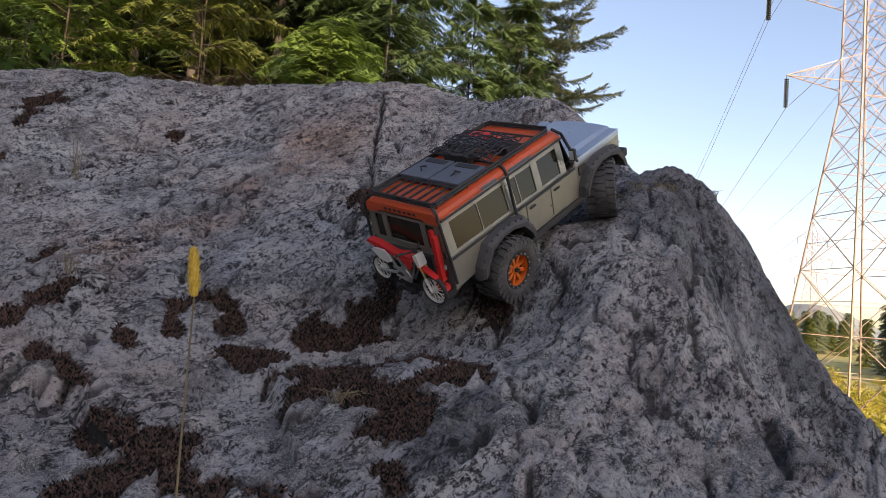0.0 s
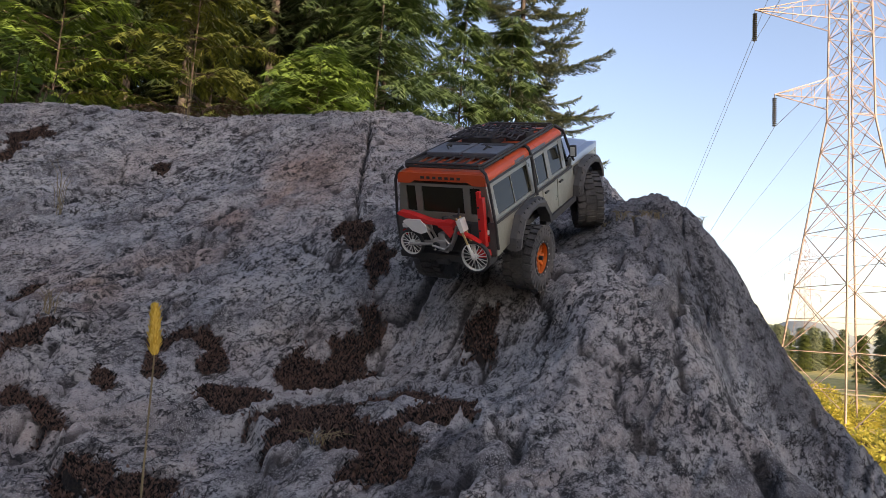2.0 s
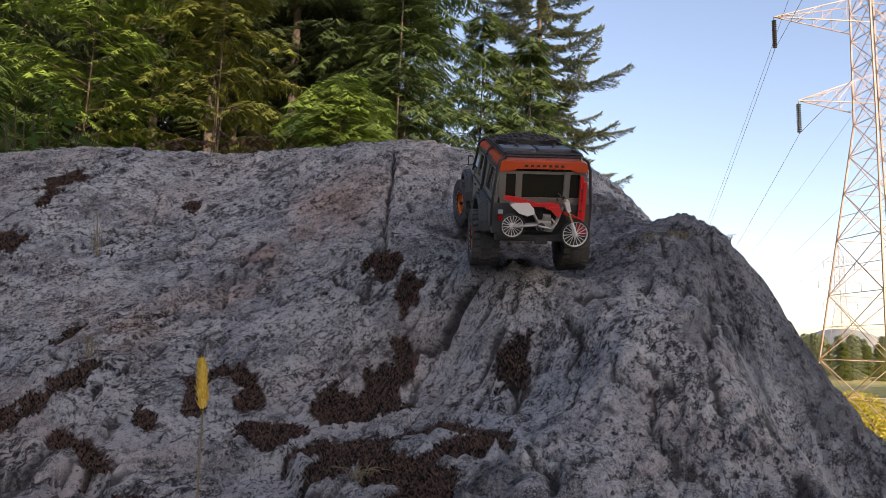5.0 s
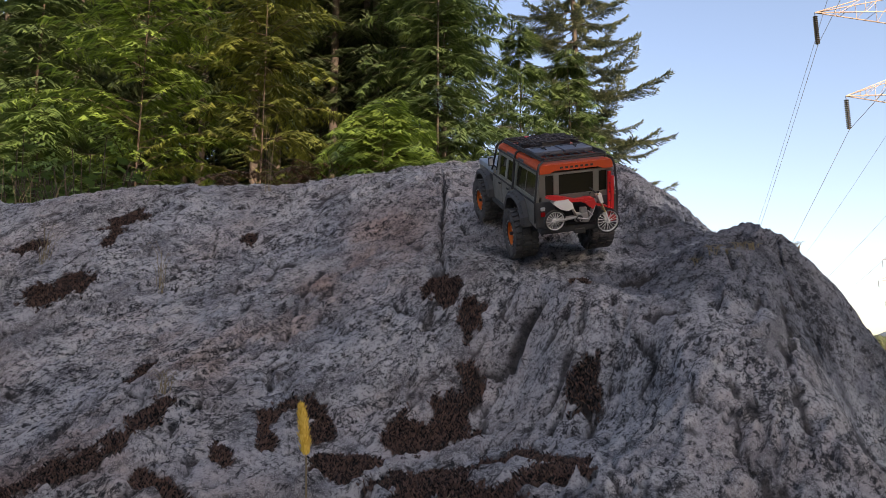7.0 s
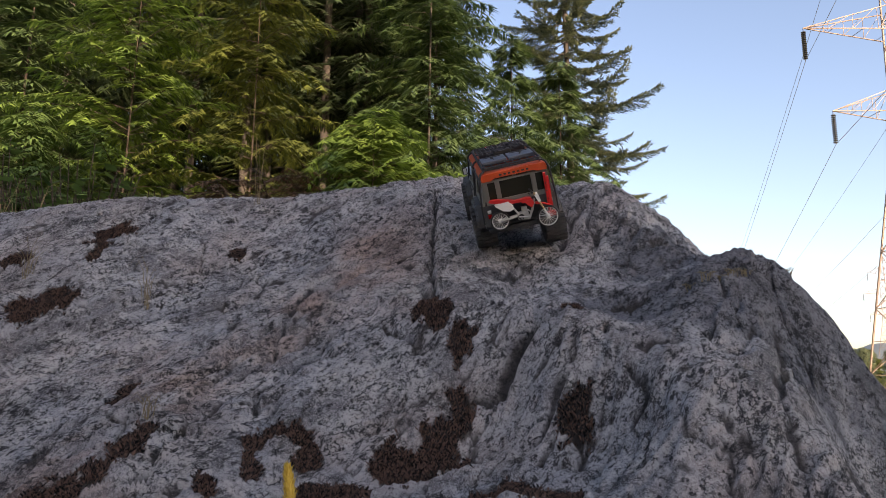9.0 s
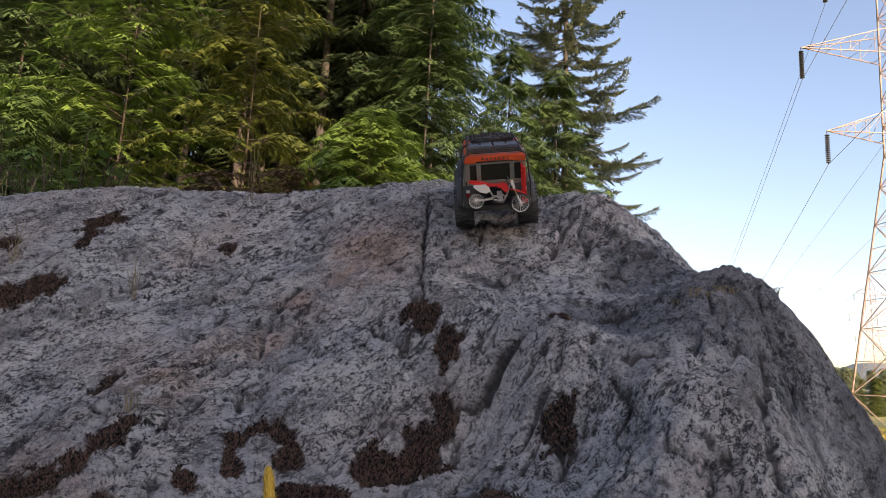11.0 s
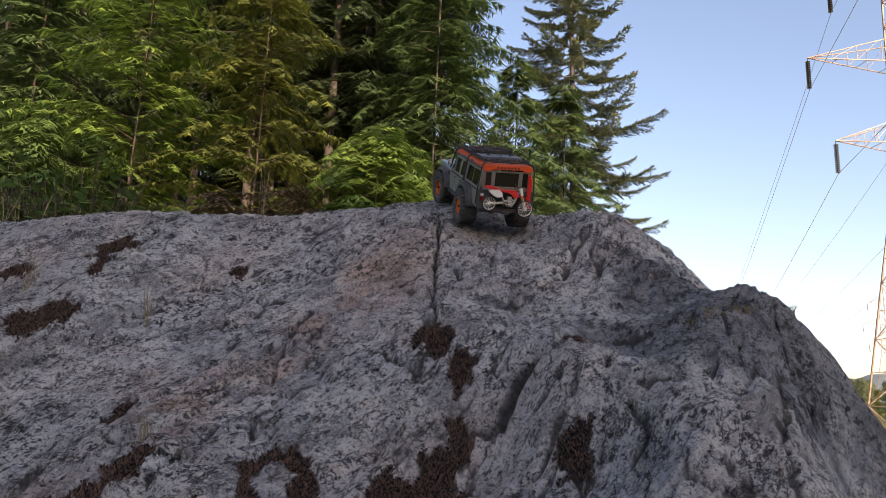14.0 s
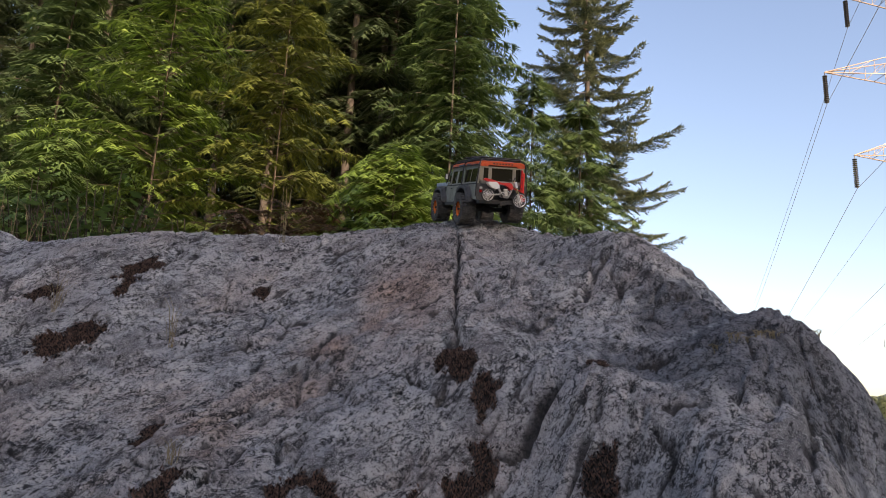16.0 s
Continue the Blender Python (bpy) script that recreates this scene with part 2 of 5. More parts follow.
# humps and dips along the climb, all of one breadth
DIPS = ((-0.02, 1.2, -0.074), (0.1, 1.8, -0.046), (0.1, 2.28, -0.042), (-0.14, 2.04, -0.041), (0.1, 1.08, -0.041), (-0.02, 1.08, -0.04), (0.1, 1.44, -0.039),
        (-0.38, 2.64, 0.039), (0.1, 1.92, -0.038), (-0.02, 2.28, 0.038), (0.1, 1.32, 0.037), (0.22, 1.32, -0.034), (-0.14, 2.16, -0.032), (-0.38, 2.4, -0.031),
        (-0.02, 1.56, -0.03), (0.1, 2.16, 0.03), (-0.02, 2.04, -0.03), (0.22, 1.08, 0.029), (0.1, 2.4, -0.025), (0.22, 2.28, -0.024), (-0.26, 2.4, 0.023),
        (0.22, 2.04, 0.023), (-0.14, 1.2, -0.022), (-0.02, 1.8, -0.021), (0.34, 1.2, -0.021), (-0.26, 2.52, -0.02), (0.1, 2.04, -0.019), (-0.02, 1.32, 0.018),
        (-0.14, 1.56, 0.018), (-0.26, 2.64, 0.018))
LESSER_DIPS = ((-0.14, 2.28, -0.017), (-0.38, 2.04, 0.015), (-0.14, 1.44, 0.015), (-0.26, 2.04, -0.013), (0.34, 2.28, 0.013), (-0.02, 2.16, -0.013), (0.1, 1.2, -0.013),
               (-0.5, 2.4, 0.013), (0.22, 1.8, -0.012), (-0.14, 1.32, -0.012), (0.34, 1.44, -0.012), (-0.14, 1.68, 0.012), (-0.38, 2.16, 0.011), (0.34, 2.16, -0.011),
               (0.34, 1.92, 0.01), (-0.02, 2.4, 0.01), (0.34, 1.56, -0.01), (-0.14, 1.92, 0.009))
# deep joints: width, depth, then their way over the rock
JOINTS = ((0.0065, 0.032, ((-0.38, 2.37), (-0.347, 2.21), (-0.309, 1.97), (-0.286, 1.79), (-0.264, 1.66), (-0.245, 1.54), (-0.243, 1.49))),
          (0.014, 0.030, ((-0.328, 1.544), (-0.294, 1.553), (-0.254, 1.528), (-0.232, 1.497))),
          (0.016, 0.035, ((0.007, 1.353), (-0.014, 1.337), (-0.03, 1.315), (-0.059, 1.288))),
          (0.012, 0.025, ((-0.059, 1.288), (-0.083, 1.269), (-0.117, 1.273), (-0.141, 1.245))))
# lesser cracks on the broad slope and round the shelf
CRACKS = ((0.012, 0.020, ((-0.656, 1.542), (-0.619, 1.591), (-0.612, 1.648), (-0.603, 1.685))),
          (0.009, 0.014, ((-0.887, 1.855), (-0.832, 1.883), (-0.83, 1.936))),
          (0.007, 0.012, ((-0.886, 1.614), (-0.856, 1.646), (-0.839, 1.691))),
          (0.007, 0.012, ((-0.786, 1.786), (-0.715, 1.777))),
          (0.007, 0.014, ((-0.367, 1.435), (-0.288, 1.381), (-0.253, 1.346))),
          (0.010, 0.018, ((0.158, 1.438), (0.263, 1.482), (0.319, 1.444), (0.347, 1.449))),
          (0.008, 0.014, ((0.202, 1.216), (0.254, 1.22), (0.315, 1.216), (0.354, 1.271))),
          (0.007, 0.010, ((0.122, 1.723), (0.16, 1.736), (0.204, 1.767))),
          (0.008, 0.012, ((-0.939, 1.159), (-0.87, 1.165), (-0.742, 1.098))),
          (0.008, 0.012, ((-0.634, 0.999), (-0.622, 1.111), (-0.6, 1.234))))
# splits of the front and the flank
SPLITS = ((0.010, 0.020, ((0.182, 1.184), (0.207, 1.149), (0.207, 1.125), (0.188, 1.106), (0.149, 1.095), (0.12, 1.047))),
          (0.009, 0.016, ((0.08, 1.124), (0.093, 1.103), (0.081, 1.063))),
          (0.010, 0.014, ((0.494, 1.36), (0.48, 1.309), (0.431, 1.154), (0.416, 1.082), (0.405, 1.018))),
          (0.010, 0.014, ((0.519, 1.224), (0.517, 1.177), (0.485, 1.036), (0.506, 1.019))),
          (0.012, 0.020, ((0.503, 0.969), (0.493, 0.921), (0.49, 0.88))),
          (0.008, 0.016, ((0.379, 0.865), (0.374, 0.827), (0.363, 0.773))),
          (0.007, 0.014, ((0.083, 0.873), (0.107, 0.856), (0.126, 0.829), (0.129, 0.793))),
          (0.010, 0.022, ((0.067, 0.776), (0.058, 0.733), (0.033, 0.704), (0.015, 0.685))),
          (0.007, 0.014, ((0.123, 0.708), (0.126, 0.656))))
# low steps in the rock: the near side lies lower
STEPS = ((0.030, ((-0.7, 0.80), (-0.57, 0.84), (-0.53, 0.86), (-0.46, 0.79))), (0.035, ((-0.35, 0.93), (-0.26, 0.93), (-0.21, 0.86), (-0.18, 0.78))))
# mossy hollows: half width, then their way over the rock; those of the foot, then those higher up
BEDS = ((0.017, ((-0.48, 1.043), (-0.498, 1.092), (-0.482, 1.148), (-0.438, 1.162), (-0.403, 1.134), (-0.4, 1.102))),
        (0.019, ((-0.696, 0.951), (-0.677, 0.992), (-0.675, 1.047))),
        (0.013, ((-0.603, 0.881), (-0.558, 0.881), (-0.519, 0.864))),
        (0.030, ((-0.441, 0.78), (-0.381, 0.751), (-0.326, 0.725), (-0.341, 0.661), (-0.359, 0.615))),
        (0.024, ((-0.287, 0.66), (-0.228, 0.647), (-0.17, 0.648))),
        (0.020, ((-0.368, 1.03), (-0.322, 1.028), (-0.281, 1.029))),
        (0.027, ((-0.192, 0.873), (-0.17, 0.954), (-0.095, 0.853), (-0.035, 0.82), (-0.021, 0.776), (-0.059, 0.764))),
        (0.028, ((-0.244, 1.128), (-0.207, 1.142), (-0.17, 1.162), (-0.17, 1.212))),
        (0.015, ((-0.082, 0.941), (-0.005, 0.948), (0.056, 0.97), (0.042, 0.886))),
        (0.011, ((-0.028, 0.667), (-0.039, 0.694))),
        (0.026, ((-0.789, 0.832), (-0.763, 0.857), (-0.729, 0.874))), (0.022, ((-0.035, 0.858), (0.008, 0.879), (0.047, 0.896))),
        (0.030, ((-0.224, 0.965), (-0.158, 0.902))), (0.018, ((-0.368, 1.004), (-0.303, 0.985))))
POCKETS = ((0.012, ((-0.511, 0.965), (-0.524, 0.982))), (0.020, ((-0.241, 1.457), (-0.21, 1.396))), (0.022, ((-0.148, 1.347), (-0.148, 1.324))),
           (0.021, ((0.088, 1.167), (0.084, 1.14))), (0.019, ((-0.141, 1.245), (-0.157, 1.209), (-0.17, 1.176))), (0.022, ((-0.017, 1.019), (-0.007, 0.975))),
           (0.013, ((0.073, 0.939), (0.032, 0.915))), (0.034, ((-1.331, 1.809), (-1.318, 1.866))), (0.013, ((-1.307, 1.779), (-1.297, 1.721))),
           (0.028, ((-1.354, 1.534), (-1.301, 1.558), (-1.265, 1.594))), (0.027, ((-1.521, 1.674), (-1.508, 1.689))), (0.018, ((-0.873, 1.261), (-0.869, 1.306))),
           (0.009, ((0.074, 1.355), (0.103, 1.343))), (0.019, ((-0.932, 1.94), (-0.928, 1.933))))
PITS = ((0.263, 1.112, 0.014), (0.325, 1.017, 0.018), (0.227, 0.959, 0.012), (0.312, 0.924, 0.016), (0.301, 1.031, 0.016), (0.308, 1.486, 0.02),
        (-0.523, 1.704, 0.010), (-0.583, 1.653, 0.012))


def spline(u, n):
    i = np.floor(u).astype(int)
    f = u - i
    w = ((1 - f) ** 3 / 6, (3 * f ** 3 - 6 * f ** 2 + 4) / 6, (-3 * f ** 3 + 3 * f ** 2 + 3 * f + 1) / 6, f ** 3 / 6)
    return [(np.clip(i - 1 + k, 0, n - 1), w[k]) for k in range(4)]


def near_line(x, y, line):
    """Distance to a broken line, and the side of it (positive: to its left)."""
    best, side = np.full(x.shape, 9.0), np.zeros(x.shape)
    for (ax, ay), (bx, by) in zip(line, line[1:]):
        ux, uy = bx - ax, by - ay
        t = np.clip(((x - ax) * ux + (y - ay) * uy) / (ux * ux + uy * uy), 0, 1)
        d = np.hypot(x - ax - t * ux, y - ay - t * uy)
        s = ux * (y - ay) - uy * (x - ax)
        side = np.where(d < best, np.sign(s), side)
        best = np.minimum(best, d)
    return best, side


def broad(x, y):
    x, y = np.asarray(x, float), np.asarray(y, float)
    z = np.zeros(np.broadcast(x, y).shape)
    for i, a in spline((x - LX) / DX, 10):
        for j, b in spline((y - LY) / DY, 9):
            z = z + a * b * RELIEF[i, j]
    for sx, sy, r, h in SWELLS + TREADS + FLANK:
        z = z + h * np.exp(-((x - sx) ** 2 + (y - sy) ** 2) / r ** 2)
    for sx, sy, h in DIPS + LESSER_DIPS:
        z = z + h * np.exp(-((x - sx) ** 2 + (y - sy) ** 2) / 0.11 ** 2)
    return z


def hollow(x, y):
    """How far a place lies in a mossy hollow, 0 to 1, with a ragged rim."""
    rag = 2.0 * fractal(x * 26, y * 26, 4, 5, 0.75)
    m = np.zeros(x.shape)
    for r, line in BEDS + POCKETS:
        d, _ = near_line(x, y, line)
        m = np.maximum(m, 1 - step(0.95, 1.25, d / (1.1 * r) + 1.5 * rag))
    return m


def relief(x, y):
    """Height of the rock, and how strongly earth, rust and the darker tone show."""
    z = broad(x, y)
    wx, wy = x + 0.04 * fractal(x * 12, y * 12, 4, 40, 0.7), y + 0.04 * fractal(x * 12, y * 12, 4, 60, 0.7)
    soil = hollow(x, y)
    earth_tint = soil.copy()
    # cracks, pits and crevices take the hollows' earth colour as well
    for w, depth, line in JOINTS + CRACKS + SPLITS:
        d, _ = near_line(wx, wy, line)
        thin = 0.3 + 1.2 * smooth_noise(x * 22, y * 22, 9)
        cut = np.exp(-(d / (w * thin)) ** 2)
        z = z - depth * cut
        earth_tint = np.maximum(earth_tint, 0.9 * step(0.35, 0.8, cut))
    for rise, line in STEPS:
        d, s = near_line(wx, wy, line)
        z = z - rise * (s < 0) * np.exp(-(d / 0.10) ** 2) * step(0, 0.012, d)
    for px, py, r in PITS:
        d = np.hypot(wx - px, wy - py)
        cut = np.exp(-(d / r) ** 2)
        z = z - 0.8 * r * cut
        earth_tint = np.maximum(earth_tint, 0.85 * step(0.4, 0.8, cut))
    z = z - 0.014 * soil
    bare = 1 - 0.8 * soil
    u, v = x * 0.6 + y * 0.8, x * 0.8 - y * 0.6
    warp = 0.05 * fractal(x * 5, y * 5, 3, 66)
    z = z + 0.016 * fractal(x * 4.1, y * 4.1, 3, 70)
    # plates that end in small ledges
    for fu, fv, tall, seed in ((2.4, 6.0, 0.022, 90), (6.0, 15.0, 0.009, 95), (13.0, 26.0, 0.003, 99)):
        n = fractal((u + warp) * fu, (v + warp) * fv, 4, seed, 0.55) * 7
        k = np.floor(n)
        z = z + tall * (k + step(0.74, 1.0, n - k) - n * 0.8) * bare
    # crevices between them
    for fu, fv, w, depth, seed in ((1.8, 6.0, 0.010, 0.026, 110), (4.0, 13.0, 0.020, 0.016, 114), (8.0, 24.0, 0.034, 0.009, 118)):
        n = fractal((u + warp) * fu, (v + 2 * warp) * fv, 3, seed)
        some = step(-0.01, 0.06, fractal(x * fu * 0.7, y * fu * 0.7, 2, seed + 2))
        cut = np.exp(-(n / w) ** 2) * some
        z = z - depth * cut * bare
        earth_tint = np.maximum(earth_tint, 0.85 * step(0.45, 0.95, cut) * bare)
    z = z + 0.005 * fractal(u * 26, v * 50, 4, 120, 0.6) * bare + 0.0035 * fractal(x * 90, y * 90, 3, 150, 0.65)
    rust = np.exp(-(near_line(x, y, ((-0.45, 1.85), (-0.75, 1.3), (-0.8, 0.9)))[0] / 0.16) ** 2) * step(-0.15, 0.25, fractal(x * 6, y * 6, 4, 200) + 0.1)
    # darker patches with ragged edges: far shoulder, front face, middle slope
    dark_patch = np.zeros(x.shape)
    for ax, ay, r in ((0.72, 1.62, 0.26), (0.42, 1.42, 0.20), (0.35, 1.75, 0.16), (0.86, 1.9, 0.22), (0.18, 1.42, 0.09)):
        dark_patch = np.maximum(dark_patch, np.exp(-((x - ax) ** 2 + (y - ay) ** 2) / r ** 2))
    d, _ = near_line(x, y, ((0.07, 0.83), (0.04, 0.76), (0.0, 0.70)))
    dark_patch = np.maximum(dark_patch, np.exp(-(d / 0.035) ** 2))
    dark_patch = np.maximum(dark_patch, np.exp(-((x + 0.094) / 0.06) ** 2 - ((y - 1.60) / 0.04) ** 2))
    dark_patch = step(0.25, 0.55, dark_patch + 0.9 * fractal(x * 9, y * 9, 5, 260, 0.65))
    return z, earth_tint, rust, dark_patch


def sheet(name, xs, ys, height, mat, **tags):
    """A height field as one mesh."""
    gx, gy = np.meshgrid(xs, ys)
    z, *layers = height(gx, gy)
    verts = np.stack([gx, gy, z], -1).reshape(-1, 3)
    w, h = len(xs), len(ys)
    a = (np.arange(h - 1)[:, None] * w + np.arange(w - 1)).ravel()
    faces = np.stack([a, a + 1, a + w + 1, a + w], -1)
    me = bpy.data.meshes.new(name)
    me.vertices.add(len(verts))
    me.vertices.foreach_set("co", verts.ravel())
    me.loops.add(faces.size)
    me.loops.foreach_set("vertex_index", faces.ravel().astype(np.int32))
    me.polygons.add(len(faces))
    me.polygons.foreach_set("loop_start", np.arange(0, faces.size, 4, dtype=np.int32))
    me.update(calc_edges=True)
    me.polygons.foreach_set("use_smooth", [True] * len(faces))
    for key, layer in zip(("soil", "rust", "darker"), layers):
        at = me.attributes.new(key, 'FLOAT', 'POINT')
        at.data.foreach_set("value", layer.ravel().astype(np.float32))
    me.materials.append(mat)
    return tagged(new(name, me), **tags)


def graded(a, b, c, d, fine, coarse):
    """Places from a to d, fine between b and c."""
    left = np.linspace(a, b, max(2, int((b - a) / coarse)), endpoint=False)
    right = np.linspace(c, d, max(2, int((d - c) / coarse)) + 1)[1:] if d > c else np.array([])
    return np.concatenate([left, np.arange(b, c, fine), [c], right])


def rock_height(x, y):
    z, earth_tint, rust, dark_patch = relief(x, y)
    rim = np.hypot(np.maximum(np.abs(x + 0.75) - 1.75, 0) / 1.5, np.maximum(np.abs(y - 1.3) - 1.55, 0) / 1.3)
    edge = step(0.30, 1.0, rim + 0.5 * fractal(x * 1.1, y * 1.1, 3, 230) * step(0.2, 0.6, rim))
    return z * (1 - edge) + (np.minimum(z, 0.9) - 1.5) * edge, earth_tint, rust, dark_patch


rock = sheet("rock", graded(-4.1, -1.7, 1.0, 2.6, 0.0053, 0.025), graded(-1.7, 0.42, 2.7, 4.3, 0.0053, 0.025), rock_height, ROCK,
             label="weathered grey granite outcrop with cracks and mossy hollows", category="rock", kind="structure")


# ---- small builders ----
def box(bm, x0, x1, y0, y1, z0, z1, bevel=0.0, m=None):
    r = bmesh.ops.create_cube(bm, size=1, matrix=Matrix.LocRotScale(((x0 + x1) / 2, (y0 + y1) / 2, (z0 + z1) / 2), None, (abs(x1 - x0), abs(y1 - y0), abs(z1 - z0))))
    vs = r["verts"]
    if bevel:
        es = list({e for v in vs for e in v.link_edges})
        out = bmesh.ops.bevel(bm, geom=es, offset=bevel, segments=2, affect='EDGES', profile=0.7)
        vs = list({v for f in out["faces"] for v in f.verts} | {v for v in vs if v.is_valid})
    if m is not None:
        bmesh.ops.transform(bm, matrix=m, verts=vs)
    return bm


def boxed(*args, **kw):
    return box(bmesh.new(), *args, **kw)


def tube(bm, points, r, sides=8, closed=False):
    """A round bar along points."""
    pts = [Vector(p) for p in points]
    rings = []
    n = len(pts)
    ref = None
    for i, p in enumerate(pts):
        a = pts[(i - 1) % n] if (closed or i > 0) else p
        b = pts[(i + 1) % n] if (closed or i < n - 1) else p
        d = (b - a).normalized()
        if ref is None:
            ref = d.orthogonal()
        u = (ref - d * ref.dot(d)).normalized()
        ref = u
        v = d.cross(u)
        rr = r[i] if isinstance(r, (list, tuple)) else r
        rings.append([bm.verts.new(p + (u * math.cos(k * math.tau / sides) + v * math.sin(k * math.tau / sides)) * rr) for k in range(sides)])
    for i in range(n if closed else n - 1):
        a, b = rings[i], rings[(i + 1) % n]
        for k in range(sides):
            bm.faces.new((a[k], a[(k + 1) % sides], b[(k + 1) % sides], b[k]))
    if not closed:
        bm.faces.new(rings[0][::-1])
        bm.faces.new(rings[-1])
    return bm


def lathe(bm, profile, m, sides=40, closed=True):
    """Turns (radius, along) round the x axis; m places it."""
    rings = []
    for r, a in profile:
        rings.append([bm.verts.new(m @ Vector((a, r * math.cos(k * math.tau / sides), r * math.sin(k * math.tau / sides)))) for k in range(sides)])
    n = len(rings)
    for i in range(n if closed else n - 1):
        a, b = rings[i], rings[(i + 1) % n]
        for k in range(sides):
            bm.faces.new((a[k], a[(k + 1) % sides], b[(k + 1) % sides], b[k]))
    return bm


def prism(bm, outline, x0, x1):
    """A plate with an outline in y and z, from x0 to x1."""
    a = [bm.verts.new((x0, y, z)) for y, z in outline]
    b = [bm.verts.new((x1, y, z)) for y, z in outline]
    bm.faces.new(a)
    bm.faces.new(b[::-1])
    n = len(a)
    for i in range(n):
        bm.faces.new((a[i], b[i], b[(i + 1) % n], a[(i + 1) % n]))
    bmesh.ops.recalc_face_normals(bm, faces=bm.faces)
    return bm


def loft(bm, sections, caps=True):
    """Skins closed rings of equal count."""
    rings = [[bm.verts.new(p) for p in s] for s in sections]
    n = len(rings[0])
    for a, b in zip(rings, rings[1:]):
        for k in range(n):
            bm.faces.new((a[k], a[(k + 1) % n], b[(k + 1) % n], b[k]))
    if caps:
        bm.faces.new(rings[0][::-1])
        bm.faces.new(rings[-1])
    bmesh.ops.recalc_face_normals(bm, faces=bm.faces)
    return bm


# ---- the toy truck; its origin lies under the rear axle, y ahead ----
def dusty(name, colour, rough, metal=0.0, dust=(0.20, 0.19, 0.17), amount=0.35):
    """Paint with dust in patches."""
    m = material(name, colour, rough, metal)
    v = coords(m)
    patch, fine = noise_tex(m, v, 22.0, 6.0, 0.65), noise_tex(m, v, 240.0, 4.0)
    f = mix(m, 0.3, patch, fine)
    amt = ramp(m, f, [(0.36, (0, 0, 0)), (0.70, (amount,) * 3)])
    wire(m, mix(m, amt, colour, dust), shader(m).inputs["Base Color"])
    wire(m, ramp(m, f, [(0.35, (rough,) * 3), (0.65, (min(1, rough + 0.35),) * 3)]), shader(m).inputs["Roughness"])
    bump(m, fine, 0.15, 0.0004)
    return m


TYRE = dusty("tyre_rubber", (0.030, 0.030, 0.031), 0.8, dust=(0.150, 0.145, 0.140), amount=0.9)
GREY = dusty("grey_paint", (0.40, 0.47, 0.56), 0.22, 0.55, dust=(0.26, 0.275, 0.29), amount=0.15)
ORANGE = dusty("orange_paint", (0.56, 0.070, 0.012), 0.25, dust=(0.42, 0.15, 0.08), amount=0.25)
BLACK = dusty("black_plastic", (0.016, 0.016, 0.018), 0.5, amount=0.16)
FLARE = dusty("flare_plastic", (0.038, 0.039, 0.042), 0.55, amount=0.35)
SLATE = dusty("slate_plastic", (0.085, 0.100, 0.130), 0.35, amount=0.25)
RED = dusty("red_plastic", (0.62, 0.016, 0.014), 0.35, dust=(0.4, 0.1, 0.08), amount=0.2)
WHITE = dusty("white_plastic", (0.78, 0.77, 0.74), 0.4, dust=(0.5, 0.47, 0.42), amount=0.25)
STEEL = dusty("grey_metal", (0.46, 0.45, 0.43), 0.35, 0.8, amount=0.25)
GOLD = dusty("gold_fork", (0.55, 0.42, 0.20), 0.35, 0.6, amount=0.15)
RIM = dusty("orange_metal", (0.75, 0.17, 0.015), 0.35, 0.35, dust=(0.4, 0.2, 0.1), amount=0.2)
GLASS = material("tinted_window", (0.020, 0.019, 0.012), 0.10, Specular_IOR_Level=0.28)
TAN = dusty("tan_frame", (0.27, 0.262, 0.225), 0.25, 0.6, dust=(0.22, 0.21, 0.185), amount=0.2)
LAMP_RED = material("red_lens", (0.4, 0.01, 0.01), 0.15)
LAMP_CLEAR = material("clear_lens", (0.6, 0.6, 0.58), 0.1)
CHAIN = dusty("dark_cord", (0.022, 0.022, 0.030), 0.7, amount=0.2)


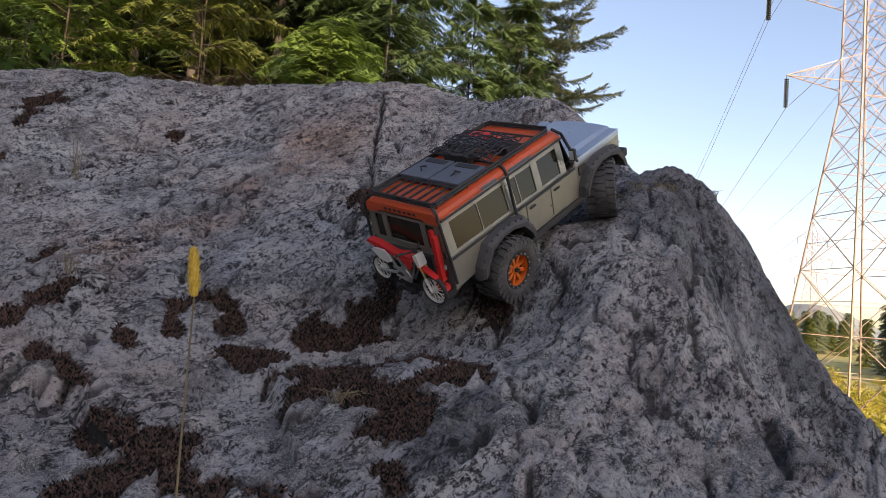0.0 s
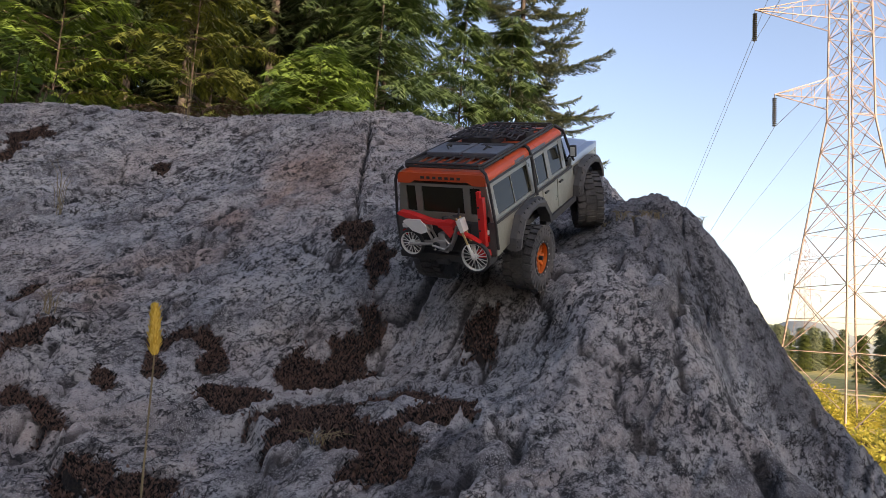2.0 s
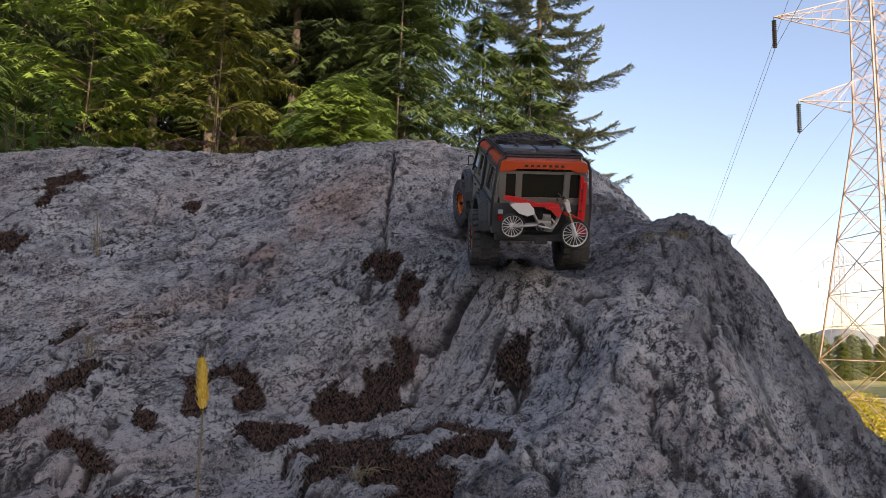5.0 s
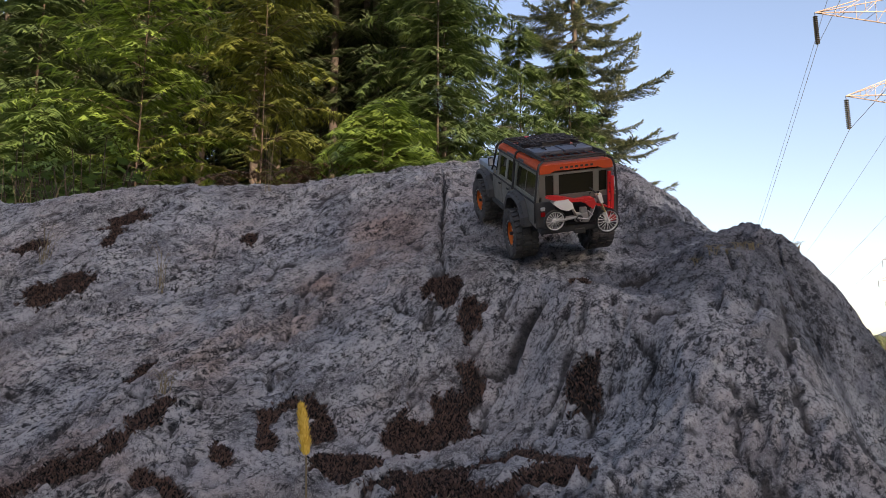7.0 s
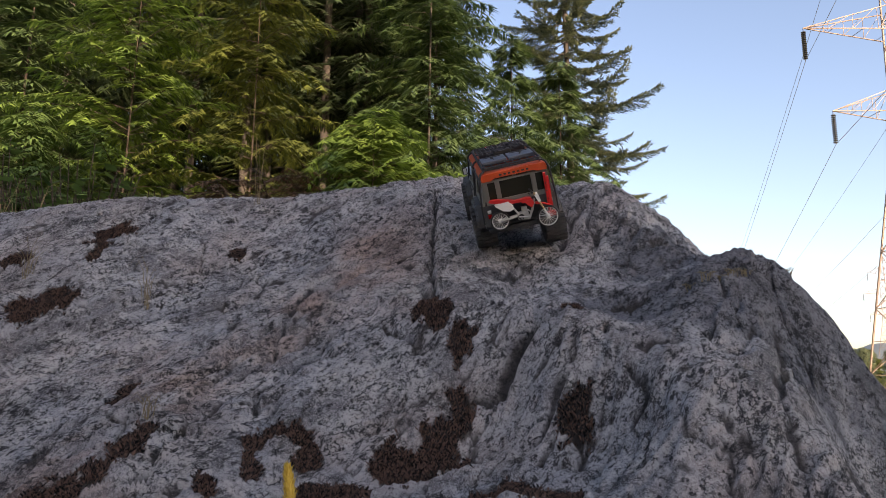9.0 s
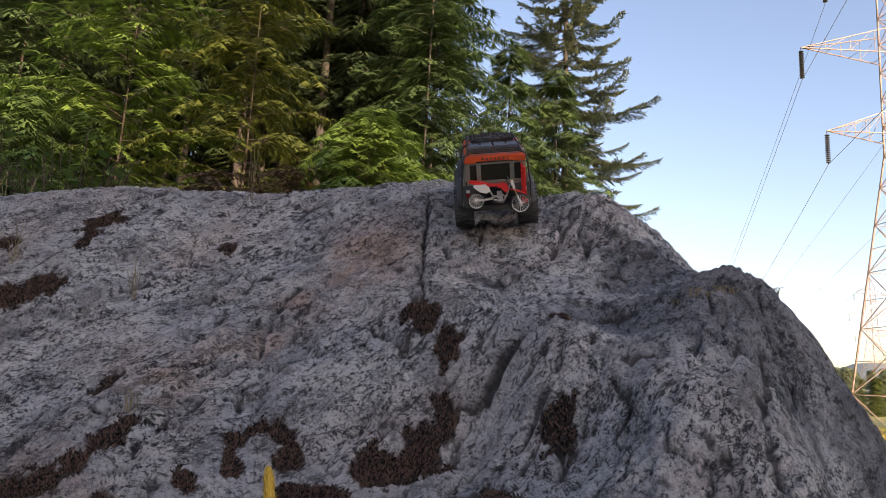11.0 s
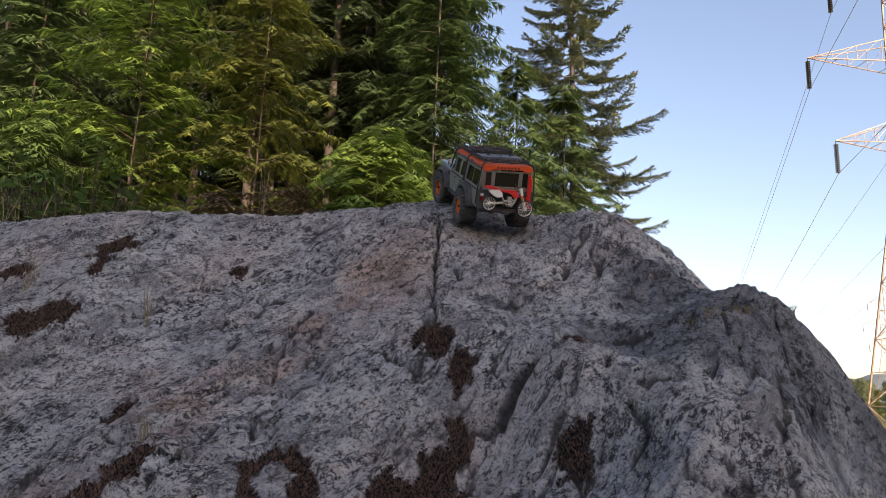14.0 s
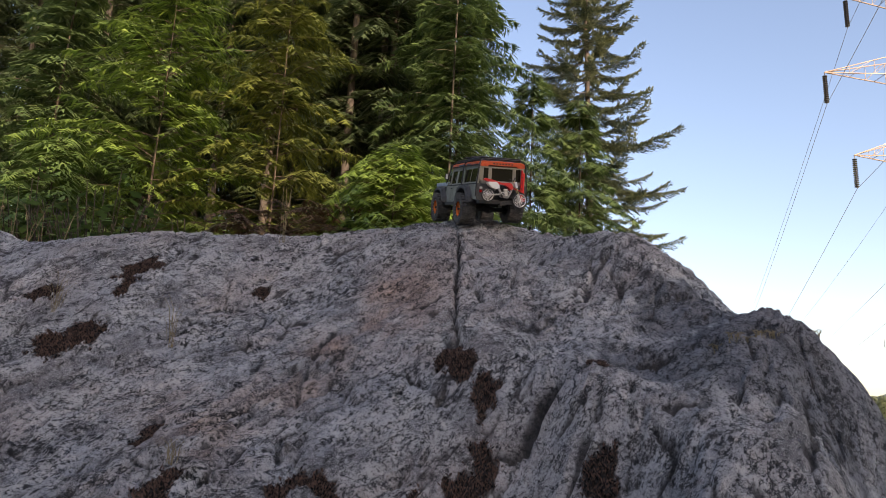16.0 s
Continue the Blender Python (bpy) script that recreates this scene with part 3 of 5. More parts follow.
def wheel(parent, sx, y):
    """One wheel; its origin is the hub."""
    hub = new("wheel")
    hub.parent = parent
    hub.location = (sx * 0.094, y, 0.061)
    R = 0.0605
    prof = [(0.031, -0.024), (0.042, -0.0275), (0.051, -0.0275), (0.0555, -0.024), (0.0575, -0.014), (0.058, 0.0), (0.0575, 0.014), (0.0555, 0.024), (0.051, 0.0275), (0.042, 0.0275), (0.031, 0.024)]
    part("tyre", lathe(bmesh.new(), prof, Matrix.Identity(4), 48), TYRE, hub, smooth=True)
    bm = bmesh.new()
    n = 26
    for k in range(n):
        a = k * 360 / n
        for i, (xa, xb) in enumerate(((-0.0275, -0.0125), (-0.0100, 0.0100), (0.0125, 0.0275))):
            skew = (8, 0, -8)[i]
            off = 360 / n / 2 if i == 1 else 0
            m = pose(0, 0, 0, a + off) @ pose(0, 0, 0.0565, 0, 0, skew)
            box(bm, xa, xb, -0.0050, 0.0050, -0.003, R - 0.0568, m=m)
        for s in (-1, 1):
            box(bm, s * 0.0262, s * 0.0280, -0.0030, 0.0030, -0.0125, 0.0015, m=pose(0, 0, 0, a) @ pose(0, 0, 0.0540))
    part("tread", bm, TYRE, hub)
    s = sx
    part("rim_barrel", lathe(bmesh.new(), [(0.031, -s * 0.022), (0.032, s * 0.010), (0.0275, s * 0.010), (0.0265, -s * 0.020)], Matrix.Identity(4), 36), BLACK, hub, "black inner barrel of the rim")
    part("wheel_back", lathe(bmesh.new(), [(0.0005, -s * 0.016), (0.0270, -s * 0.016), (0.0270, -s * 0.012), (0.0005, -s * 0.012)], Matrix.Identity(4), 24, closed=False), BLACK, hub)
    bm = bmesh.new()
    lathe(bm, [(0.032, s * 0.0105), (0.033, s * 0.0235), (0.0295, s * 0.0235), (0.0275, s * 0.0105)], Matrix.Identity(4), 36)
    for k in range(9):
        m = pose(0, 0, 0, k * 40)
        box(bm, s * 0.012, s * 0.0175, -0.0030, 0.0030, 0.006, 0.0280, 0.0008, m=m)
    lathe(bm, [(0.0005, s * 0.019), (0.0085, s * 0.019), (0.0105, s * 0.013), (0.0005, s * 0.013)], Matrix.Identity(4), 20, closed=False)
    bmesh.ops.recalc_face_normals(bm, faces=bm.faces)
    part("rim", bm, RIM, hub, "orange metal rim", smooth=False)
    bm = bmesh.new()
    lathe(bm, [(0.0285, s * 0.0235), (0.0335, s * 0.0235), (0.0335, s * 0.0260), (0.0285, s * 0.0255)], Matrix.Identity(4), 36)
    ring = part("bead_ring", bm, BLACK, hub, "black bolted bead ring")
    for k in range(16):
        part("bolt", boxed(s * 0.0252, s * 0.0270, -0.0012, 0.0012, -0.0012, 0.0012, m=pose(0, 0, 0, k * 22.5) @ pose(0, 0, 0.031)), STEEL, ring)
    part("axle_nut", lathe(bmesh.new(), [(0.0005, s * 0.026), (0.004, s * 0.026), (0.0045, s * 0.018), (0.0005, s * 0.018)], Matrix.Identity(4), 6, closed=False), BLACK, hub)
    return hub


def flare(parent, sx, y, z0):
    """A squared wheel-arch flare with rivets."""
    bm = bmesh.new()
    inner = [(-0.068, 0.026), (-0.063, 0.040), (-0.044, 0.063), (-0.015, 0.072), (0.015, 0.072), (0.044, 0.063), (0.064, 0.040), (0.068, 0.026)]
    outer = [(-0.084, 0.024), (-0.080, 0.046), (-0.055, 0.080), (-0.018, 0.088), (0.018, 0.088), (0.055, 0.080), (0.080, 0.046), (0.084, 0.022)]
    lip = []
    for (a, b), (c, d) in zip(inner, outer):
        lip.append([(sx * 0.090, y + c, z0 + d), (sx * 0.106, y + c * 0.97, z0 + d - 0.003), (sx * 0.113, y + (a + c) / 2, z0 + (b + d) / 2 - 0.002), (sx * 0.112, y + a, z0 + b), (sx * 0.090, y + a, z0 + b)])
    loft(bm, lip)
    ob = part("fender_flare", bm, FLARE, parent)
    for (c, d), (c2, d2) in zip(outer, outer[1:]):
        for f in (0.3, 0.75):
            yy, zz = y + (c + (c2 - c) * f) * 0.93, z0 + (d + (d2 - d) * f) * 0.965 - 0.002
            part("rivet", boxed(sx * 0.104, sx * 0.1090, yy - 0.0022, yy + 0.0022, zz - 0.0022, zz + 0.0022, 0.0007), BLACK, ob)
    return ob


def build_truck():
    t = new("toy_truck")
    tagged(t, "grey and orange toy off-road truck with big tyres, climbing a rock", "toy truck")
    yr, yw = -0.131, 0.212                    # rear face, windscreen's top
    # lower tub: side profile with wheel arches
    arch = lambda y: [(y - 0.070, 0.098), (y - 0.066, 0.105), (y - 0.046, 0.128), (y - 0.016, 0.138), (y + 0.016, 0.138), (y + 0.046, 0.128), (y + 0.068, 0.100)]
    low = [(yr, 0.092)] + arch(0.0) + [(0.075, 0.084), (0.245, 0.084)] + [(0.252, 0.096)] + arch(0.324)[1:] + [(0.402, 0.104), (0.402, 0.158), (0.240, 0.166), (0.232, 0.152), (yr, 0.152)]
    for s in (-1, 1):
        bm = bmesh.new()
        prism(bm, low, s * 0.088, s * 0.0945)
        part("side_panel", bm, TAN, t, "grey painted side panel")
        part("belt_rail", boxed(s * 0.0935, s * 0.0965, yr + 0.004, 0.236, 0.1475, 0.1515), BLACK, t)
        part("sill", boxed(s * 0.086, s * 0.100, 0.074, 0.246, 0.073, 0.085, 0.002), BLACK, t)
        for ya, yb in ((0.076, 0.150), (0.153, 0.236)):
            d = part("door", boxed(s * 0.0940, s * 0.0960, ya, yb, 0.089, 0.146, 0.0012), TAN, t)
            part("handle", boxed(s * 0.0955, s * 0.0990, ya + 0.008, ya + 0.024, 0.136, 0.1395, 0.0007), BLACK, d)
    part("floor_pan", boxed(-0.086, 0.086, yr + 0.002, 0.40, 0.094, 0.104), BLACK, t)
    part("tail_panel", boxed(-0.094, 0.094, yr - 0.002, yr + 0.012, 0.092, 0.151, 0.003), FLARE, t, "dark grey tail panel")
    # cab walls: pillars and frames round the panes
    def wall_x(z):
        return 0.092 - (z - 0.150) * (0.092 - 0.080) / 0.075
    for s in (-1, 1):
        for ya, yb in ((yr, -0.108), (0.034, 0.056), (0.118, 0.136), (0.196, 0.214)):
            bm = bmesh.new()
            loft(bm, [[(s * (wall_x(z) - 0.006), ya, z), (s * wall_x(z), ya, z), (s * wall_x(z), yb, z), (s * (wall_x(z) - 0.006), yb, z)] for z in (0.150, 0.221)])
            part("pillar", bm, TAN, t)
        for za, zb in ((0.150, 0.157), (0.206, 0.221)):
            bm = bmesh.new()
            loft(bm, [[(s * (wall_x(z) - 0.006), yr + 0.001, z), (s * (wall_x(z) - 0.0005), yr + 0.001, z), (s * (wall_x(z) - 0.0005), 0.213, z), (s * (wall_x(z) - 0.006), 0.213, z)] for z in (za, zb)])
            part("window_rail", bm, TAN, t)
        for ya, yb in ((-0.110, 0.036), (0.054, 0.120), (0.134, 0.198)):
            bm = bmesh.new()
            loft(bm, [[(s * (wall_x(z) - 0.0035), ya, z), (s * (wall_x(z) - 0.0018), ya, z), (s * (wall_x(z) - 0.0018), yb, z), (s * (wall_x(z) - 0.0035), yb, z)] for z in (0.155, 0.208)])
            w = part("side_window", bm, GLASS, t, "dark tinted side window")
            if ya < 0.06:
                mid = (ya + yb) / 2 if ya < 0 else ya + 0.018
                bm = bmesh.new()
                loft(bm, [[(s * (wall_x(z) - 0.0020), mid - 0.001, z), (s * (wall_x(z) - 0.0006), mid - 0.001, z), (s * (wall_x(z) - 0.0006), mid + 0.001, z), (s * (wall_x(z) - 0.0020), mid + 0.001, z)] for z in (0.157, 0.206)])
                part("window_divider", bm, TAN, w)
    # rear face
    part("rear_frame", boxed(-0.081, 0.081, yr - 0.001, yr + 0.008, 0.1505, 0.1625, 0.001), TAN, t, "dusty grey rear window frame")
    part("rear_frame", boxed(-0.081, 0.081, yr - 0.001, yr + 0.008, 0.2075, 0.2125), TAN, t)
    for xa, xb in ((-0.084, -0.071), (-0.052, -0.040), (0.040, 0.052), (0.071, 0.084)):
        part("rear_frame", boxed(xa, xb, yr - 0.001, yr + 0.008, 0.1615, 0.2085), TAN, t)
    part("rear_window", boxed(-0.041, 0.041, yr + 0.002, yr + 0.005, 0.161, 0.209), GLASS, t, "dark rear window")
    for s in (-1, 1):
        part("corner_window", boxed(s * 0.051, s * 0.072, yr + 0.002, yr + 0.005, 0.161, 0.209), GLASS, t)
    part("rear_door", boxed(-0.050, 0.050, yr - 0.0045, yr - 0.001, 0.098, 0.148, 0.0015), BLACK, t, "dark lower rear door panel")
    band = bmesh.new()
    loft(band, [[(-0.084, yy, 0.2125), (-0.060, yy, 0.2125), (-0.050, yy, 0.2175), (0.050, yy, 0.2175), (0.060, yy, 0.2125), (0.084, yy, 0.2125), (0.083, yy, 0.226), (0.078, yy, 0.231), (-0.078, yy, 0.231), (-0.083, yy, 0.226)] for yy in (yr - 0.0035, yr + 0.008)])
    part("rear_band", band, ORANGE, t, "orange band over the rear window")
    for i, w in enumerate((0.007, 0.006, 0.006, 0.007, 0.006, 0.007, 0.006)):
        x = -0.034 + i * 0.0115
        part("lettering_bar", boxed(x - w / 2, x + w / 2, yr - 0.0041, yr - 0.0033, 0.2212, 0.2256), BLACK, t)
    for s in (-1, 1):
        part("tail_lamp", boxed(s * 0.074, s * 0.084, yr - 0.0065, yr - 0.001, 0.118, 0.128, 0.002), LAMP_RED, t)
        part("tail_lamp", boxed(s * 0.074, s * 0.084, yr - 0.0065, yr - 0.001, 0.131, 0.139, 0.002), LAMP_CLEAR, t)
    part("rear_bumper", boxed(-0.088, 0.088, yr - 0.016, yr + 0.010, 0.080, 0.0925, 0.003), BLACK, t)
    part("tow_hitch", boxed(-0.012, 0.012, yr - 0.022, yr - 0.010, 0.076, 0.086, 0.002), BLACK, t)
    # roof
    roof = bmesh.new()
    ring = [(-0.086, 0.2195), (-0.086, 0.2245), (-0.082, 0.2300), (-0.072, 0.2335), (0.072, 0.2335), (0.082, 0.2300), (0.086, 0.2245), (0.086, 0.2195)]
    loft(roof, [[(x * 0.985, yr + 0.001, z - 0.002) for x, z in ring], [(x, yr + 0.008, z) for x, z in ring], [(x, 0.10, z + 0.003) for x, z in ring], [(x, yw - 0.010, z + 0.003) for x, z in ring], [(x * 0.97, yw + 0.004, z - 0.002) for x, z in ring]])
    part("roof", roof, ORANGE, t, "orange painted roof", smooth=False)
    for s in (-1, 1):
        for ya, yb in ((-0.022, 0.018), (0.052, 0.118)):
            part("roof_window", boxed(s * 0.0835, s * 0.0868, ya, yb, 0.2215, 0.2275, 0.001), SLATE, t)
    # windscreen, bonnet, grille
    scr = bmesh.new()
    loft(scr, [[(-0.080, 0.213, 0.219), (0.080, 0.213, 0.219), (0.080, 0.218, 0.219), (-0.080, 0.218, 0.219)], [(-0.088, 0.232, 0.160), (0.088, 0.232, 0.160), (0.088, 0.237, 0.160), (-0.088, 0.237, 0.160)]])
    part("windscreen", scr, GLASS, t)
    hood = bmesh.new()
    ring = [(-0.076, 0.150), (-0.076, 0.162), (-0.066, 0.169), (-0.030, 0.172), (0.030, 0.172), (0.066, 0.169), (0.076, 0.162), (0.076, 0.150)]
    loft(hood, [[(x, 0.236, z + 0.003) for x, z in ring], [(x, 0.33, z + 0.001) for x, z in ring], [(x, 0.410, z - 0.004) for x, z in ring], [(x * 0.96, 0.418, z - 0.010) for x, z in ring]])
    part("bonnet", hood, GREY, t, "pale grey bonnet")
    for s in (-1, 1):
        part("front_wing", boxed(s * 0.074, s * 0.0955, 0.238, 0.404, 0.150, 0.165, 0.004), GREY, t)
        part("wing_vent", boxed(s * 0.0953, s * 0.0970, 0.247, 0.272, 0.128, 0.146, 0.001), BLACK, t)
        part("headlamp", lathe(bmesh.new(), [(0.0005, 0.0), (0.011, 0.0), (0.013, -0.006), (0.0005, -0.006)], pose(s * 0.060, 0.421, 0.136, 0, 0, 90), 20, closed=False), LAMP_CLEAR, t)
    part("grille", boxed(-0.076, 0.076, 0.402, 0.416, 0.112, 0.158, 0.002), BLACK, t)
    part("front_bumper", boxed(-0.090, 0.090, 0.420, 0.442, 0.088, 0.106, 0.004), BLACK, t)
    # bars of the outer cage
    for s in (-1, 1):
        e = s * 0.0885
        part("cage_bar", tube(bmesh.new(), [(s * 0.096, yr + 0.002, 0.104), (s * 0.0955, yr - 0.001, 0.150), (e, yr - 0.003, 0.218), (s * 0.084, yr, 0.232), (s * 0.074, yr + 0.004, 0.239)], 0.0026), BLACK, t)
        part("cage_bar", tube(bmesh.new(), [(s * 0.0975, 0.044, 0.146), (s * 0.0945, 0.044, 0.166), (s * 0.0895, 0.044, 0.219), (s * 0.084, 0.044, 0.234), (s * 0.072, 0.044, 0.241)], 0.0030), BLACK, t)
        part("cage_bar", tube(bmesh.new(), [(s * 0.096, 0.246, 0.160), (s * 0.0905, 0.228, 0.200), (s * 0.087, 0.216, 0.228), (s * 0.074, 0.205, 0.240)], 0.0030), BLACK, t)
        part("cage_bar", tube(bmesh.new(), [(e, yr + 0.002, 0.2185), (s * 0.0895, 0.044, 0.2195), (s * 0.0885, 0.212, 0.2205)], 0.0020), BLACK, t)
        m = part("mirror", boxed(s * 0.099, s * 0.112, 0.216, 0.224, 0.174, 0.198, 0.003), BLACK, t)
        part("mirror_face", boxed(s * 0.101, s * 0.110, 0.2150, 0.2162, 0.177, 0.195), LAMP_CLEAR, m)
        part("mirror_arm", tube(bmesh.new(), [(s * 0.088, 0.222, 0.166), (s * 0.103, 0.220, 0.182)], 0.0018), BLACK, m)
    # roof rack
    zr = 0.2400
    loop = [(-0.070, yr + 0.006), (0.070, yr + 0.006), (0.074, yr + 0.012), (0.074, 0.190), (0.068, 0.200), (-0.068, 0.200), (-0.074, 0.190), (-0.074, yr + 0.012)]
    rack = part("rack_rail", tube(bmesh.new(), [(x, y, zr) for x, y in loop], 0.0026, closed=True), BLACK, t, "black tubular roof rack")
    part("rack_rail", tube(bmesh.new(), [(x * 0.99, y, zr + 0.005) for x, y in loop], 0.0022, closed=True), BLACK, t)
    for s in (-1, 1):
        for y in (yr + 0.014, -0.04, 0.045, 0.12, 0.19):
            part("rack_post", tube(bmesh.new(), [(s * 0.072, y, 0.232), (s * 0.0735, y, zr + 0.005)], 0.0018), BLACK, t)
    for y in (-0.058, 0.045, 0.13, 0.165):
        part("rack_crossbar", tube(bmesh.new(), [(-0.073, y, zr), (0.073, y, zr)], 0.0020), BLACK, t)
    for i in range(8):
        x = -0.0665 + i * 0.019
        part("rack_slat", boxed(x - 0.0016, x + 0.0016, yr + 0.006, -0.056, zr - 0.0014, zr + 0.0014), BLACK, t)
    for s in (-1, 1):
        b = part("traction_board", boxed(s * 0.0025, s * 0.069, -0.056, 0.018, zr + 0.001, zr + 0.0075, 0.0018), SLATE, t, "slate-blue plastic recovery board")
        part("board_recess", boxed(s * 0.012, s * 0.060, 0.000, 0.013, zr + 0.0072, zr + 0.0086, 0.0006), BLACK, b)
        part("board_handle", tube(bmesh.new(), [(s * 0.034, -0.036, zr + 0.007), (s * 0.040, -0.030, zr + 0.013), (s * 0.034, -0.024, zr + 0.013), (s * 0.041, -0.016, zr + 0.007)], 0.0016), BLACK, b)
    rng = random.Random(4)
    for i in range(9):
        x, y = rng.uniform(-0.052, 0.052), rng.uniform(0.036, 0.112)
        sx, sy, sz = rng.uniform(0.013, 0.024), rng.uniform(0.010, 0.020), rng.uniform(0.010, 0.021)
        part("cargo_bag", boxed(x - sx, x + sx, y - sy, y + sy, zr - 0.004, zr + sz, 0.003), (CHAIN, BLACK, RED, CHAIN, SLATE)[i % 5], t)
    net = bmesh.new()
    sag = lambda x, y: zr + 0.015 + 0.009 * math.cos(x * 24) * math.cos((y - 0.075) * 28) + 0.0032 * math.sin(x * 130 + y * 70) * math.sin(y * 150 - x * 40)
    for i in range(13):
        x = -0.068 + i * 0.01133
        tube(net, [(x, y, sag(x, y)) for y in np.linspace(0.024, 0.126, 16)], 0.0014, 5)
    for j in range(11):
        y = 0.024 + j * 0.0102
        tube(net, [(x, y, sag(x, y)) for x in np.linspace(-0.068, 0.068, 18)], 0.0014, 5)
    part("cargo_net", net, CHAIN, t, "dark cord cargo net")
    # jack on the tail
    j = part("jack", boxed(0.0695, 0.0760, yr - 0.013, yr - 0.006, 0.100, 0.206, 0.001), RED, t, "red upright jack on the tail")
    part("jack_foot", boxed(0.064, 0.086, yr - 0.018, yr - 0.004, 0.094, 0.106, 0.003), RED, j)
    part("jack_runner", boxed(0.0745, 0.0820, yr - 0.015, yr - 0.004, 0.112, 0.196, 0.0015), RED, j)
    for z in (0.120, 0.140, 0.160, 0.180):
        part("jack_pin", boxed(0.071, 0.0740, yr - 0.0140, yr - 0.0128, z - 0.0015, z + 0.0015), BLACK, j)
    # underside
    for y in (0.0, 0.324):
        part("axle", tube(bmesh.new(), [(-0.075, y, 0.061), (-0.02, y, 0.061), (0.0, y, 0.061), (0.02, y, 0.061), (0.075, y, 0.061)], [0.008, 0.009, 0.017, 0.009, 0.008], 12), BLACK, t)
        for s in (-1, 1):
            part("shock_absorber", tube(bmesh.new(), [(s * 0.056, y + 0.016, 0.062), (s * 0.050, y + 0.026, 0.130)], 0.0065, 10), STEEL, t)
    for s in (-1, 1):
        part("chassis_rail", boxed(s * 0.030, s * 0.038, -0.12, 0.41, 0.080, 0.096), BLACK, t)
        for y in (0.0, 0.324):
            flare(t, s, y, 0.062)
    part("gearbox", boxed(-0.026, 0.026, 0.11, 0.20, 0.070, 0.096, 0.004), BLACK, t)
    wheels = [wheel(t, s, y) for s in (-1, 1) for y in (0.0, 0.324)]
    return t, wheels


def spoked(parent, name, x, y, z, r, n):
    w = new(name)
    w.parent = parent
    w.location = (x, y, z)
    turn = pose(0, 0, 0, 0, 0, 90)
    part("tyre", lathe(bmesh.new(), [(r - 0.0042, -0.0036), (r - 0.0008, -0.0030), (r, 0.0), (r - 0.0008, 0.0030), (r - 0.0042, 0.0036)], turn, 40), BLACK, w, "black rubber tyre", smooth=True)
    part("rim", lathe(bmesh.new(), [(r - 0.0055, -0.0026), (r - 0.0036, -0.0026), (r - 0.0036, 0.0026), (r - 0.0055, 0.0026)], turn, 40), WHITE, w)
    part("hub", lathe(bmesh.new(), [(0.0004, -0.0050), (0.0048, -0.0050), (0.0048, 0.0050), (0.0004, 0.0050)], turn, 16, closed=False), WHITE, w)
    for k in range(n):
        a = k * math.tau / n
        part("spoke", tube(bmesh.new(), [(0.004 * math.cos(a), (-1) ** k * 0.002, 0.004 * math.sin(a)), ((r - 0.005) * math.cos(a + 0.12), 0, (r - 0.005) * math.sin(a + 0.12))], 0.00075, 5), WHITE, w)
    return w


